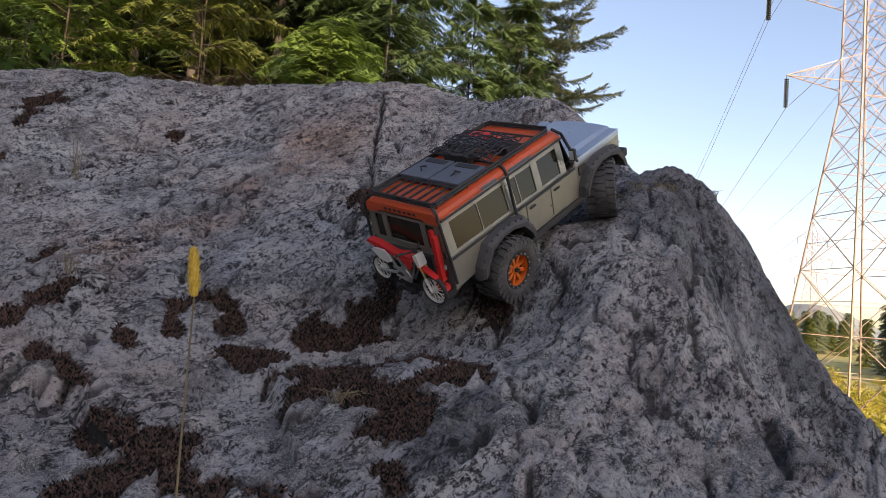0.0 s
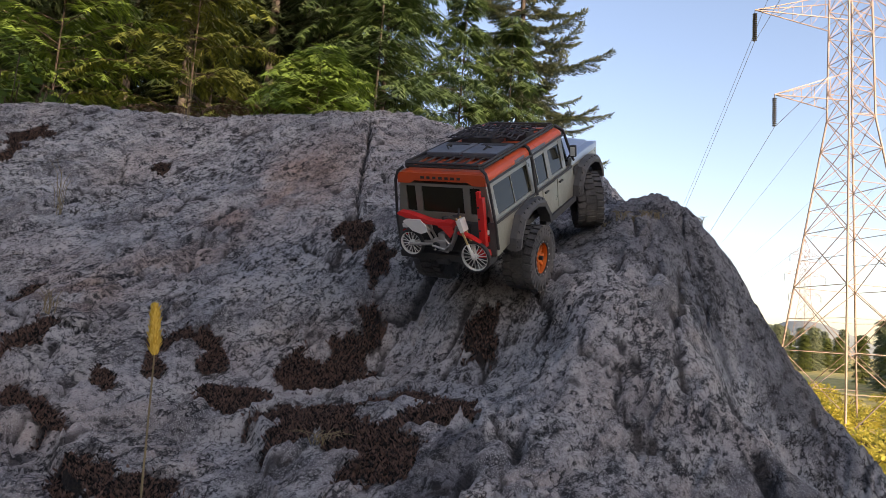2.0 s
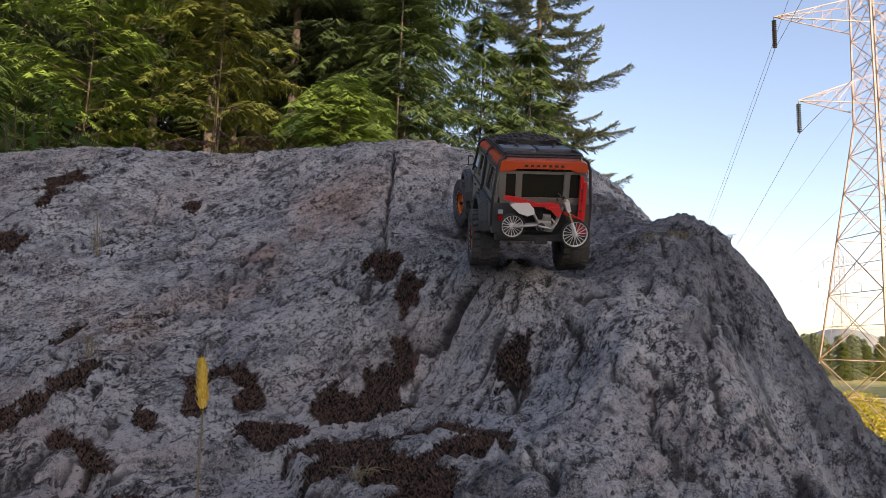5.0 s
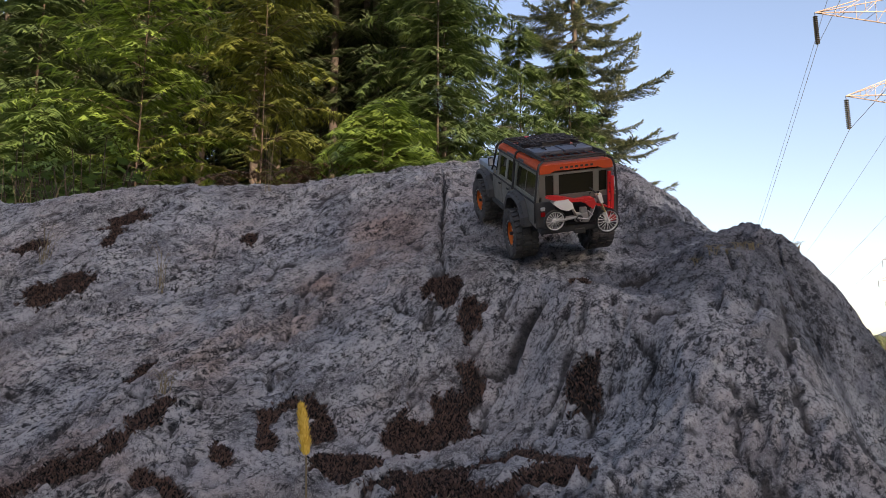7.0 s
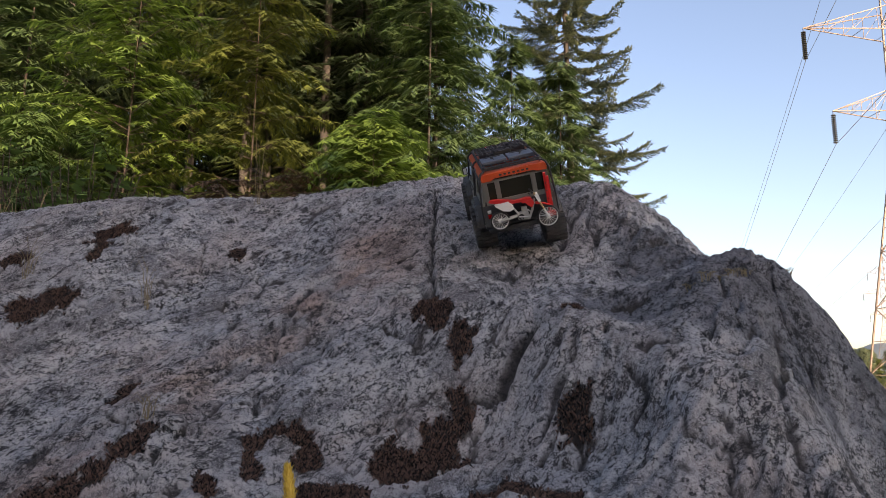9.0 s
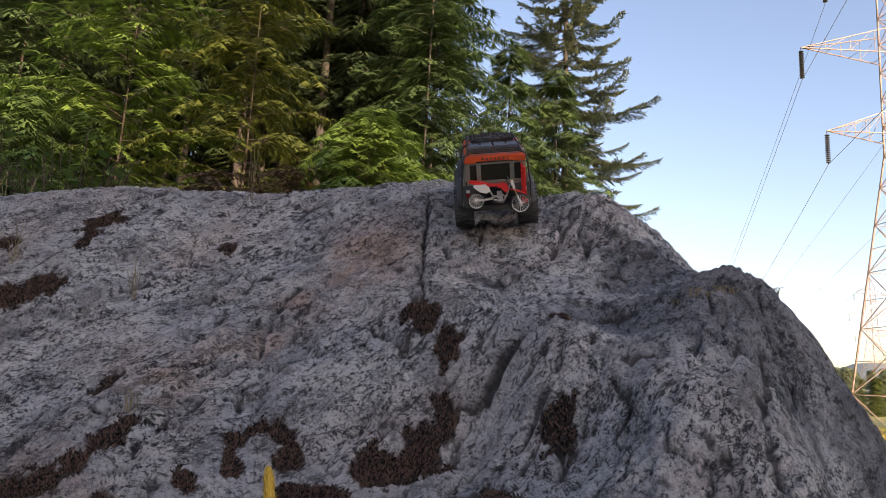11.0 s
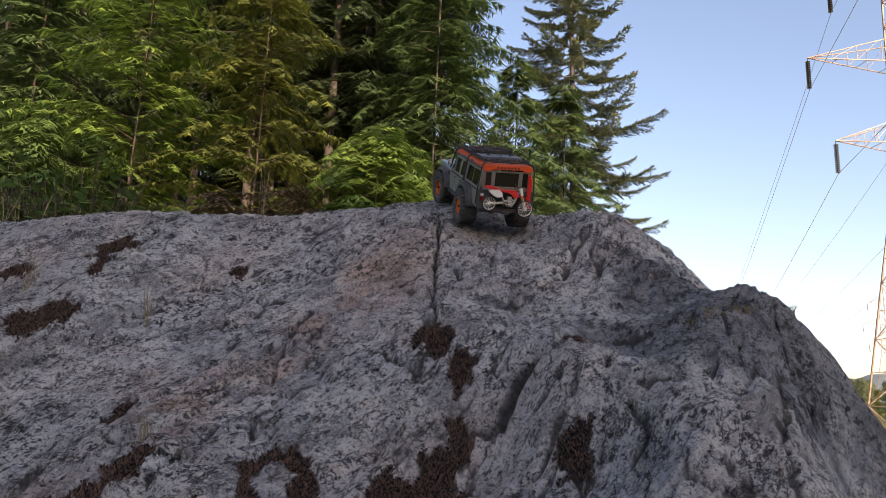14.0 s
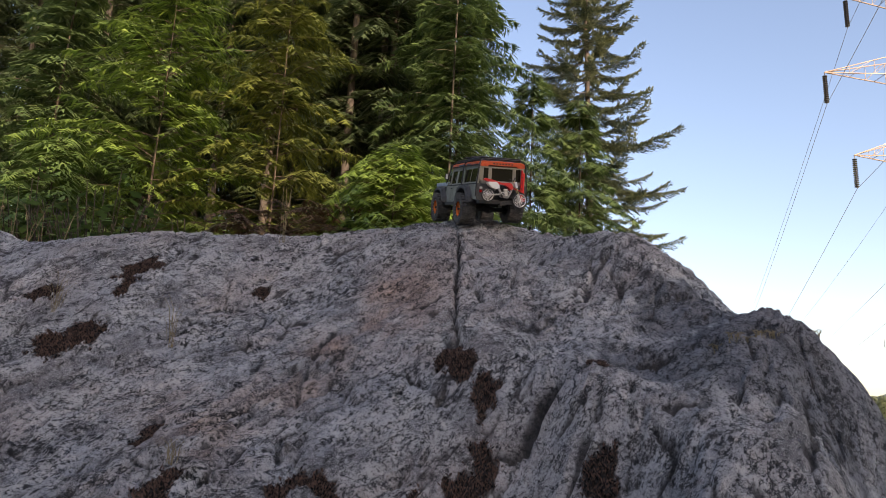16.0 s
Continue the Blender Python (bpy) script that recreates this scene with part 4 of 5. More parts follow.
def build_bike():
    """Toy motocross bike strapped across the truck's tail, in the truck's space."""
    b = new("toy_motorbike")
    tagged(b, "red and white toy motocross bike strapped to the truck's tail", "toy motorbike")
    y = -0.153
    fx, fz, rx, rz = 0.064, 0.097, -0.0575, 0.111
    spoked(b, "front_wheel", fx, y, fz, 0.0285, 18)
    spoked(b, "rear_wheel", rx, y, rz, 0.0250, 18)
    hx, hz = 0.040, 0.160
    for s in (-1, 1):
        f = part("fork_leg", tube(bmesh.new(), [(fx, y + s * 0.0065, fz), (fx - 0.0085, y + s * 0.0065, fz + 0.0230)], 0.0026), WHITE, b, "white lower fork leg")
        part("fork_tube", tube(bmesh.new(), [(fx - 0.008, y + s * 0.0065, fz + 0.022), (hx - 0.002, y + s * 0.0065, hz + 0.004)], 0.0019), GOLD, f, "gold fork tube")
        part("side_plate", prism_x([(-0.065, 0.1525), (-0.058, 0.1570), (-0.030, 0.1580), (-0.020, 0.1470), (-0.018, 0.1370), (-0.030, 0.1325), (-0.047, 0.1370)], y + s * 0.0080, y + s * 0.0100), WHITE, b, "white plastic side plate")
        part("tank_shroud", prism_x([(0.008, 0.149), (0.028, 0.151), (0.034, 0.142), (0.026, 0.130), (0.017, 0.139)], y + s * 0.0085, y + s * 0.0105), RED, b)
        part("swingarm", tube(bmesh.new(), [(rx, y + s * 0.0060, rz), (-0.028, y + s * 0.0060, 0.1135), (-0.008, y + s * 0.0050, 0.1155)], 0.0028), STEEL, b)
        part("frame_rail", tube(bmesh.new(), [(-0.024, y + s * 0.0055, 0.146), (-0.012, y + s * 0.0060, 0.124), (-0.006, y + s * 0.0055, 0.106), (0.016, y + s * 0.0055, 0.103), (0.028, y + s * 0.0050, 0.125), (0.036, y + s * 0.0040, 0.150)], 0.0022), STEEL, b)
        part("foot_peg", tube(bmesh.new(), [(-0.004, y + s * 0.005, 0.108), (-0.004, y + s * 0.014, 0.108)], 0.0015), STEEL, b)
    part("front_fender", prism_x([(0.036, 0.1365), (0.060, 0.1300), (0.078, 0.1235), (0.060, 0.1335), (0.038, 0.1405)], y - 0.0055, y + 0.0055), RED, b)
    part("number_plate", prism_x([(0.037, 0.160), (0.046, 0.163), (0.0515, 0.142), (0.045, 0.140)], y - 0.0085, y + 0.0085), WHITE, b, "white front plate")
    part("rear_fender", prism_x([(-0.078, 0.1640), (-0.072, 0.1690), (-0.050, 0.1665), (-0.030, 0.1600), (-0.034, 0.1560), (-0.060, 0.1580)], y - 0.0065, y + 0.0065), RED, b, "red rear fender")
    part("seat", prism_x([(-0.058, 0.1655), (-0.040, 0.1635), (-0.012, 0.1560), (0.010, 0.1555), (0.010, 0.1490), (-0.020, 0.1500), (-0.044, 0.1575)], y - 0.0070, y + 0.0070), RED, b, "red seat")
    part("fuel_tank", prism_x([(0.000, 0.1550), (0.016, 0.1575), (0.028, 0.1545), (0.032, 0.1470), (0.020, 0.1430), (0.004, 0.1460)], y - 0.0085, y + 0.0085), RED, b)
    e = part("engine", boxed(-0.012, 0.016, y - 0.0080, y + 0.0080, 0.104, 0.1235, 0.004), STEEL, b, "grey metal engine block")
    part("cylinder", boxed(0.000, 0.014, y - 0.0060, y + 0.0060, 0.121, 0.1350, 0.002), STEEL, e)
    part("clutch_cover", lathe(bmesh.new(), [(0.0005, -0.0105), (0.0070, -0.0105), (0.0080, -0.0075), (0.0005, -0.0075)], pose(-0.004, y, 0.112, 0, 0, 90), 20, closed=False), BLACK, e)
    part("exhaust", tube(bmesh.new(), [(0.014, y - 0.009, 0.128), (0.024, y - 0.010, 0.118), (0.014, y - 0.011, 0.109), (-0.010, y - 0.0105, 0.114)], 0.0021), STEEL, b)
    part("silencer", tube(bmesh.new(), [(-0.026, y + 0.0115, 0.130), (-0.056, y + 0.0115, 0.147)], 0.0042, 10), STEEL, b)
    h = part("handlebar", tube(bmesh.new(), [(0.030, y - 0.028, 0.172), (0.034, y - 0.012, 0.168), (0.036, y, 0.164), (0.034, y + 0.012, 0.168), (0.030, y + 0.020, 0.172)], 0.0017), BLACK, b)
    part("grip", tube(bmesh.new(), [(0.029, y - 0.033, 0.173), (0.031, y - 0.022, 0.171)], 0.0027), BLACK, h)
    part("strap", tube(bmesh.new(), [(0.026, y + 0.006, 0.164), (0.030, y + 0.020, 0.158)], 0.0016), BLACK, b)
    part("strap", tube(bmesh.new(), [(-0.040, y + 0.006, 0.140), (-0.040, y + 0.022, 0.140)], 0.0016), BLACK, b)
    return b


def prism_x(outline, y0, y1):
    """A plate with an outline in x and z, from y0 to y1."""
    bm = bmesh.new()
    loft(bm, [[(x, yy, z) for x, z in outline] for yy in (y0, y1)])
    return bm


truck, truck_wheels = build_truck()
bike = build_bike()


# ---- ground ----
def ground_height(x, y):
    slope = 1.25 + 0.26 * np.clip(y - 3.0, -1.2, 60) - 0.1 * np.clip(-x - 3, 0, 20)
    low = -3.6 + 0.022 * np.clip(y - 60, 0, 400)
    side = step(0.06, 0.24, (x - 0.4) / (np.abs(y) + 1.0))
    back = step(1.0, 3.2, y)
    reach = step(3.0, 16.0, y + x)
    far = slope * (1 - side) + (low * reach + 0.05 * (1 - reach)) * side
    z = 0.05 * (1 - back) + far * back
    # unseen rise behind the camera, added to keep the sun off the rock
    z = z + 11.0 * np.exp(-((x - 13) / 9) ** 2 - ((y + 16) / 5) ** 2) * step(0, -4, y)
    # unseen bank on the left, added to cut the sky's light from there
    z = z + 9.0 * np.exp(-((x + 12) / 4) ** 2 - ((y + 5) / 8) ** 2)
    z = z + 0.25 * fractal(x * 0.7, y * 0.7, 4, 300) + 0.03 * fractal(x * 6, y * 6, 3, 310) - 0.05
    return z, side * step(2.0, 6.0, y)


def ground_material():
    m = material("forest_floor", (0.05, 0.04, 0.03), 0.95)
    v = coords(m)
    big, fine = noise_tex(m, v, 0.35, 6.0), noise_tex(m, v, 9.0, 8.0, 0.7)
    floor = ramp(m, fine, [(0.3, (0.020, 0.014, 0.010)), (0.7, (0.085, 0.055, 0.034))])
    grass = ramp(m, big, [(0.38, (0.16, 0.19, 0.035)), (0.50, (0.38, 0.34, 0.08)), (0.62, (0.50, 0.39, 0.20))])
    grass = mix(m, 0.45, grass, ramp(m, fine, [(0.3, (0.16, 0.16, 0.04)), (0.7, (0.55, 0.46, 0.18))]))
    lawn = node(m, "ShaderNodeAttribute")
    lawn.attribute_name = "soil"
    wire(m, mix(m, lawn.outputs["Fac"], floor, grass), shader(m).inputs["Base Color"])
    bump(m, fine, 0.8, 0.05)
    return m


xs = np.concatenate([-np.geomspace(1500, 14, 30), np.linspace(-13, 40, 160), np.geomspace(42, 1500, 36)])
ys = np.concatenate([-np.geomspace(1500, 27, 26), np.linspace(-26, 30, 160), np.geomspace(31, 1800, 60)])
ground = sheet("ground", xs, ys, ground_height, ground_material(), label="sloping forest floor and sunlit dry grass clearing, with banks added out of view", category="ground", kind="structure")


def floor_z(x, y):
    return float(ground_height(np.array([float(x)]), np.array([float(y)]))[0][0])


# ---- conifers ----
class Leaves:
    """Gathers leaflets as one mesh."""

    def __init__(self):
        self.v, self.f = [], []

    def leaf(self, p, d, side, length, width):
        """A pointed leaflet from p along d."""
        n = len(self.v)
        mid = p + d * (length * 0.45)
        w = side * width
        self.v += [p, mid + w, p + d * length, mid - w]
        self.f.append((n, n + 1, n + 2, n + 3))

    def needle(self, p, d, side, length, width):
        """A narrow leaflet of one triangle."""
        n = len(self.v)
        w = side * width
        self.v += [p + w, p + d * length, p - w]
        self.f.append((n, n + 1, n + 2))


def frond(lv, rng, p, d, length, droop, leaf, lift=0.0, density=1.0):
    """A branch: a curved rib with side twigs, each set with leaflets."""
    up = Vector((0, 0, 1))
    steps = max(5, int(length / leaf * 0.95 * density))
    q, way = p.copy(), (d + up * lift).normalized()
    rib = [q.copy()]
    for i in range(steps):
        s = (i + 1) / steps
        way = (way - up * (droop / steps) * (0.4 + 1.4 * s)).normalized()
        q = q + way * (length / steps)
        rib.append(q.copy())
        if s < 0.12:
            continue
        side = way.cross(up)
        side = side.normalized() if side.length > 0.05 else Vector((1, 0, 0))
        for k in (-1, 1):
            tl = leaf * (0.9 + 2.6 * (1 - s) ** 0.8) * rng.uniform(0.7, 1.25)
            tw = (side * k * rng.uniform(0.75, 1.0) + way * rng.uniform(0.45, 0.9) - up * rng.uniform(0.05, 0.45)).normalized()
            n = max(3, int(tl / leaf * 2.3))
            at = q.copy()
            for j in range(n):
                tw = (tw - up * rng.uniform(0.03, 0.13)).normalized()
                at = at + tw * (tl / n)
                cross = tw.cross(up)
                cross = cross.normalized() if cross.length > 0.05 else side
                size = leaf * (1.45 - 0.65 * j / n)
                for c in (-1, 1):
                    spread = (tw * rng.uniform(0.5, 0.9) + cross * c * rng.uniform(0.45, 0.9) - up * rng.uniform(0.0, 0.4)).normalized()
                    lv.needle(at, spread, tw, size * rng.uniform(0.7, 1.2), size * rng.uniform(0.13, 0.21))
            lv.needle(at, tw, cross, leaf * 0.6, leaf * 0.10)
    return rib


def conifer(seed, height, radius, leaf, mat, bark, label, category="conifer tree", bare=0.0, droop=0.9, lift=0.25, gap=0.30, trunk=None, density=1.0, gaps=0.0, taper=1.0):
    """A conifer: trunk, limbs and a crown of sprays."""
    rng = random.Random(seed)
    tree = new("tree")
    tagged(tree, label, category)
    r0 = trunk or height * 0.0045 + 0.012
    bm = bmesh.new()
    n = 9
    lean = [(0.03 * height * 0.12 * math.sin(i * 1.3 + seed), 0.03 * height * 0.12 * math.cos(i * 1.7 + seed)) for i in range(n)]
    tube(bm, [(lean[i][0] * i / n, lean[i][1] * i / n, -0.3 + (height + 0.3) * i / (n - 1)) for i in range(n)], [r0 * (1 - 0.93 * i / (n - 1)) for i in range(n)], 9)
    part("trunk", bm, bark, tree, smooth=True)
    lv, limbs = Leaves(), bmesh.new()
    z = height * bare + 0.12
    az = rng.uniform(0, 6.28)
    while z < height * 0.985:
        f = (z - height * bare) / (height * (1 - bare))
        reach = radius * (1 - f) ** taper * (0.5 + 0.5 * min(1, f * 6 + 0.35)) + leaf * 1.2
        for k in range(rng.choice((4, 5, 6)) if reach > leaf * 6 else 4):
            az += 2.4 + rng.uniform(-0.4, 0.4)
            if rng.random() < gaps:
                continue
            L = reach * rng.uniform(0.62, 1.12)
            d = Vector((math.cos(az), math.sin(az), rng.uniform(-0.12, 0.12)))
            rib = frond(lv, rng, Vector((0, 0, z + rng.uniform(-0.5, 0.5) * gap)), d, L, droop * rng.uniform(0.6, 1.2), leaf, lift, density)
            if L > leaf * 6:
                tube(limbs, rib[:len(rib) * 3 // 4:max(1, len(rib) // 4)], 0.002 + 0.0022 * L, 3)
        z += gap * (0.55 + 0.45 * (1 - f))
    soup("crown", lv.v, lv.f, mat, tree, kind="stuff")
    tagged(part("limb", limbs, bark, tree), kind="stuff")
    return tree


def fir(seed, height, radius, mat, bark, label, gap=0.36, taper=0.8, trunk=0.09):
    """An open-grown fir: whorls of flat boughs that turn up at their tips, dense with short needles."""
    rng = random.Random(seed)
    tree = new("tree")
    tagged(tree, label, "conifer tree")
    bm = bmesh.new()
    tube(bm, [(0.03 * math.sin(i), 0.03 * math.cos(i * 1.4), -0.3 + (height + 0.3) * i / 7) for i in range(8)], [trunk * (1 - 0.95 * i / 7) for i in range(8)], 9)
    part("trunk", bm, bark, tree, smooth=True)
    lv, limbs = Leaves(), bmesh.new()
    up, z, az = Vector((0, 0, 1)), 0.4, 0.0
    while z < height * 0.985:
        f = z / height
        reach = radius * (1 - f) ** taper + 0.14
        for k in range(rng.choice((6, 7, 8))):
            az += 2.4 + rng.uniform(-0.35, 0.35)
            L = reach * rng.choice((0.45, 0.7, 0.85, 1.0, 1.15)) * rng.uniform(0.92, 1.08)
            flat = Vector((math.cos(az), math.sin(az), 0))
            side = flat.cross(up)
            start = Vector((0, 0, z + rng.uniform(-0.3, 0.3) * gap))
            rise = (0.62 * f - 0.20) * L
            sag, tip = rng.uniform(0.12, 0.20) * L, rng.uniform(0.08, 0.20) * L
            rib = lambda s: start + flat * (L * s) + up * (rise * s - sag * math.sin(1.9 * s) + tip * s ** 3)
            n = max(5, int(L / 0.055))
            for i in range(n):
                s = (i + 0.7) / n
                if s < 0.15 and L > 0.8:
                    continue
                way = (rib(s + 0.02) - rib(s - 0.02)).normalized()
                for c in (-1, 1):
                    tl = (0.07 + 0.26 * L * (1 - s) ** 0.7 * min(1, s * 2.5)) * rng.uniform(0.55, 1.15)
                    tw = (side * c * rng.uniform(0.45, 0.8) + way * rng.uniform(0.8, 1.1) + up * rng.uniform(-0.25, 0.05)).normalized()
                    m = max(2, int(tl / 0.045))
                    for j in range(m):
                        at = rib(s) + tw * (tl * (j + 0.5) / m) - up * (0.12 * tl * (j / m) ** 2)
                        for e in range(4):
                            v = (tw * rng.uniform(0.4, 0.9) + side * rng.uniform(-0.7, 0.7) + up * rng.uniform(-0.45, 0.55)).normalized()
                            lv.needle(at, v, v.cross(up).normalized(), rng.uniform(0.06, 0.11), rng.uniform(0.012, 0.022))
            tube(limbs, [rib(s) for s in (0, 0.3, 0.6, 0.85)], [0.006 + 0.006 * L, 0.006 + 0.004 * L, 0.006, 0.003], 3)
        z += gap * (0.55 + 0.45 * (1 - f))
    soup("crown", lv.v, lv.f, mat, tree, kind="stuff")
    tagged(part("limb", limbs, bark, tree), kind="stuff")
    return tree


def plant(tree, x, y, turn=0, sink=0.05, size=None):
    m = Matrix.Translation((x, y, floor_z(x, y) - sink)) @ pose(0, 0, 0, 0, 0, turn)
    if size:
        m = m @ Matrix.Scale(size, 4)
    return m


def set_at(tree, x, y, turn=0, sink=0.05):
    tree.matrix_basis = plant(tree, x, y, turn, sink)
    return tree


cedar = set_at(conifer(11, 6.4, 2.15, 0.115, CEDAR, BARK_PALE, "green cedar with drooping sprays", droop=1.0, lift=0.35, gap=0.20, trunk=0.045), -1.5, 9.4)
set_at(conifer(22, 12.5, 0.75, 0.10, CEDAR, BARK_PALE, "slender young tree with a thin pale trunk", bare=0.05, droop=0.9, lift=0.3, gap=0.34, trunk=0.018, gaps=0.1), -1.47, 8.7)
set_at(conifer(12, 3.7, 1.6, 0.11, CEDAR, BARK, "dark green cedar at the wood's edge", droop=1.1, lift=0.3, gap=0.27), -0.45, 10.8)
set_at(conifer(13, 3.3, 1.5, 0.11, CEDAR, BARK, "young cedar with dense low sprays", droop=1.0, lift=0.3, gap=0.25), 0.35, 11.2)
set_at(fir(14, 9.5, 2.15, FIR, BARK_PALE, "open-grown fir with tiered branches and sunlit tips", taper=0.9), 0.60, 14.0)
set_at(conifer(15, 4.9, 1.7, 0.10, HEMLOCK, BARK, "bright green hemlock sapling", droop=0.8, lift=0.45, gap=0.30, gaps=0.1, taper=0.6, trunk=0.018), -4.75, 7.0)
set_at(conifer(16, 4.4, 1.5, 0.09, OLIVE, BARK, "yellowing olive-green young cedar", droop=1.1, lift=0.45, gap=0.28, gaps=0.12, taper=0.55, trunk=0.018), -3.35, 7.3)
set_at(conifer(17, 5.5, 1.7, 0.12, CEDAR, BARK, "green hemlock at the wood's edge", droop=0.9, lift=0.35, gap=0.26), -6.7, 7.6)
set_at(conifer(18, 1.85, 1.35, 0.085, HEMLOCK, BARK, "low bright green hemlock bush behind the rock", "conifer bush", droop=1.2, lift=0.55, gap=0.13, taper=0.6), -1.62, 6.3)
set_at(conifer(19, 2.2, 1.1, 0.09, BUSH, BARK, "low green hemlock bush", "conifer bush", droop=1.1, lift=0.5, gap=0.15, taper=0.6), -5.3, 6.1)
tall = set_at(conifer(20, 16.0, 1.9, 0.145, DEEP, BARK_PALE, "tall dark forest conifer with a bare lower trunk", bare=0.16, droop=1.3, lift=0.2, gap=0.42, trunk=0.075), -3.9, 11.0)
deep = set_at(conifer(21, 15.0, 2.4, 0.175, DEEP, BARK, "dense dark forest conifer", bare=0.05, droop=1.0, lift=0.2, gap=0.46, trunk=0.08), -4.4, 14.2)
rng = random.Random(8)
for i in range(34):
    row = i // 12
    x = -13.5 + (i % 12) * 1.15 + rng.uniform(-0.45, 0.45) - row * 0.7
    y = 10.6 + row * 3.2 + rng.uniform(-0.7, 0.9)
    if x > -2.9 or (abs(x + 3.9) < 0.5 and row == 0):
        continue
    src = tall if (i % 3 == 0 or row == 0) else deep
    copy_thing(src, plant(src, x, y, rng.uniform(0, 360)))
for x, y in ((-2.75, 10.2), (-3.35, 9.9), (-4.7, 10.0)):
    copy_thing(tall, plant(tall, x, y, rng.uniform(0, 360)))


# ---- undergrowth ----
def brushwood(seed, label, mat, reach, count, leaf, x, y, height, category="brushwood"):
    rng = random.Random(seed)
    ob = new("brushwood")
    tagged(ob, label, category)
    lv, bm = Leaves(), bmesh.new()
    for i in range(count):
        a = rng.uniform(0, 6.28)
        p = Vector((rng.gauss(0, reach * 0.35), rng.gauss(0, reach * 0.3), rng.uniform(0, height * 0.8)))
        d = Vector((math.cos(a), math.sin(a), rng.uniform(-0.1, 0.5)))
        rib = frond(lv, rng, p, d, reach * rng.uniform(0.4, 0.8), 0.9, leaf, 0.2, 0.8)
        tube(bm, rib[::max(1, len(rib) // 3)], 0.004, 4)
    soup("twig", lv.v, lv.f, mat, ob, kind="stuff")
    tagged(part("stems", bm, BARK, ob), kind="stuff")
    return set_at(ob, x, y)


brushwood(31, "dry brown dead branches at the foot of the trees", DEAD, 0.9, 80, 0.045, -2.7, 6.2, 1.5)
brushwood(32, "dry brown dead twigs under the trees", DEAD, 0.8, 40, 0.045, -2.2, 6.6, 1.1)
brushwood(33, "dry brown dead branches on the forest floor", DEAD, 1.0, 30, 0.06, -1.0, 7.6, 0.5)


def leafy_bush(seed, x, y, w, h, leaf, label, count):
    """A broad-leaved shrub of stems and flat leaves."""
    rng = random.Random(seed)
    ob = new("bush")
    tagged(ob, label, "bush")
    lv, bm = Leaves(), bmesh.new()
    for i in range(count):
        a, r = rng.uniform(0, 6.28), rng.uniform(0.1, 1) ** 0.5
        top = Vector((math.cos(a) * r * w, math.sin(a) * r * w * 0.7, h * rng.uniform(0.45, 1.0) * (1.15 - 0.5 * r)))
        base = Vector((top.x * 0.3, top.y * 0.3, 0))
        tube(bm, [base, base.lerp(top, 0.5) + Vector((0, 0, 0.05)), top], 0.004, 4)
        for k in range(9):
            at = base.lerp(top, rng.uniform(0.35, 1.0))
            b = rng.uniform(0, 6.28)
            d = Vector((math.cos(b), math.sin(b), rng.uniform(-0.4, 0.5))).normalized()
            side = d.cross(Vector((rng.uniform(-0.4, 0.4), rng.uniform(-0.4, 0.4), 1))).normalized()
            lv.leaf(at, d, side, leaf * rng.uniform(0.7, 1.3), leaf * rng.uniform(0.28, 0.4))
    soup("leaves", lv.v, lv.f, BUSH, ob, kind="stuff")
    tagged(part("stems", bm, BARK, ob), kind="stuff")
    return set_at(ob, x, y)


leafy_bush(41, -4.0, 5.3, 0.75, 1.62, 0.12, "low green broad-leaved bush behind the rock", 120)
leafy_bush(42, -3.1, 5.4, 0.5, 1.25, 0.08, "small green broad-leaved bush", 80)
leafy_bush(43, -4.8, 5.5, 0.6, 1.7, 0.11, "green broad-leaved bush beside tall grass", 100)
leafy_bush(44, -1.95, 5.4, 0.3, 0.95, 0.05, "low green sprig at the foot of the trees", 26)
leafy_bush(45, -2.75, 5.2, 0.25, 0.9, 0.05, "low green sprig on the forest floor", 22)


# ---- power line ----
GALV = grainy("galvanised_steel", (0.235, 0.185, 0.155), 0.6, 0.3, vary=0.2, scale=3, relief=0)
PORCELAIN = material("dark_porcelain", (0.012, 0.012, 0.020), 0.35)
CABLE = material("aluminium_cable", (0.16, 0.16, 0.17), 0.5, 0.5)


def beam(bm, a, b, r):
    return tube(bm, [a, b], r, 4)


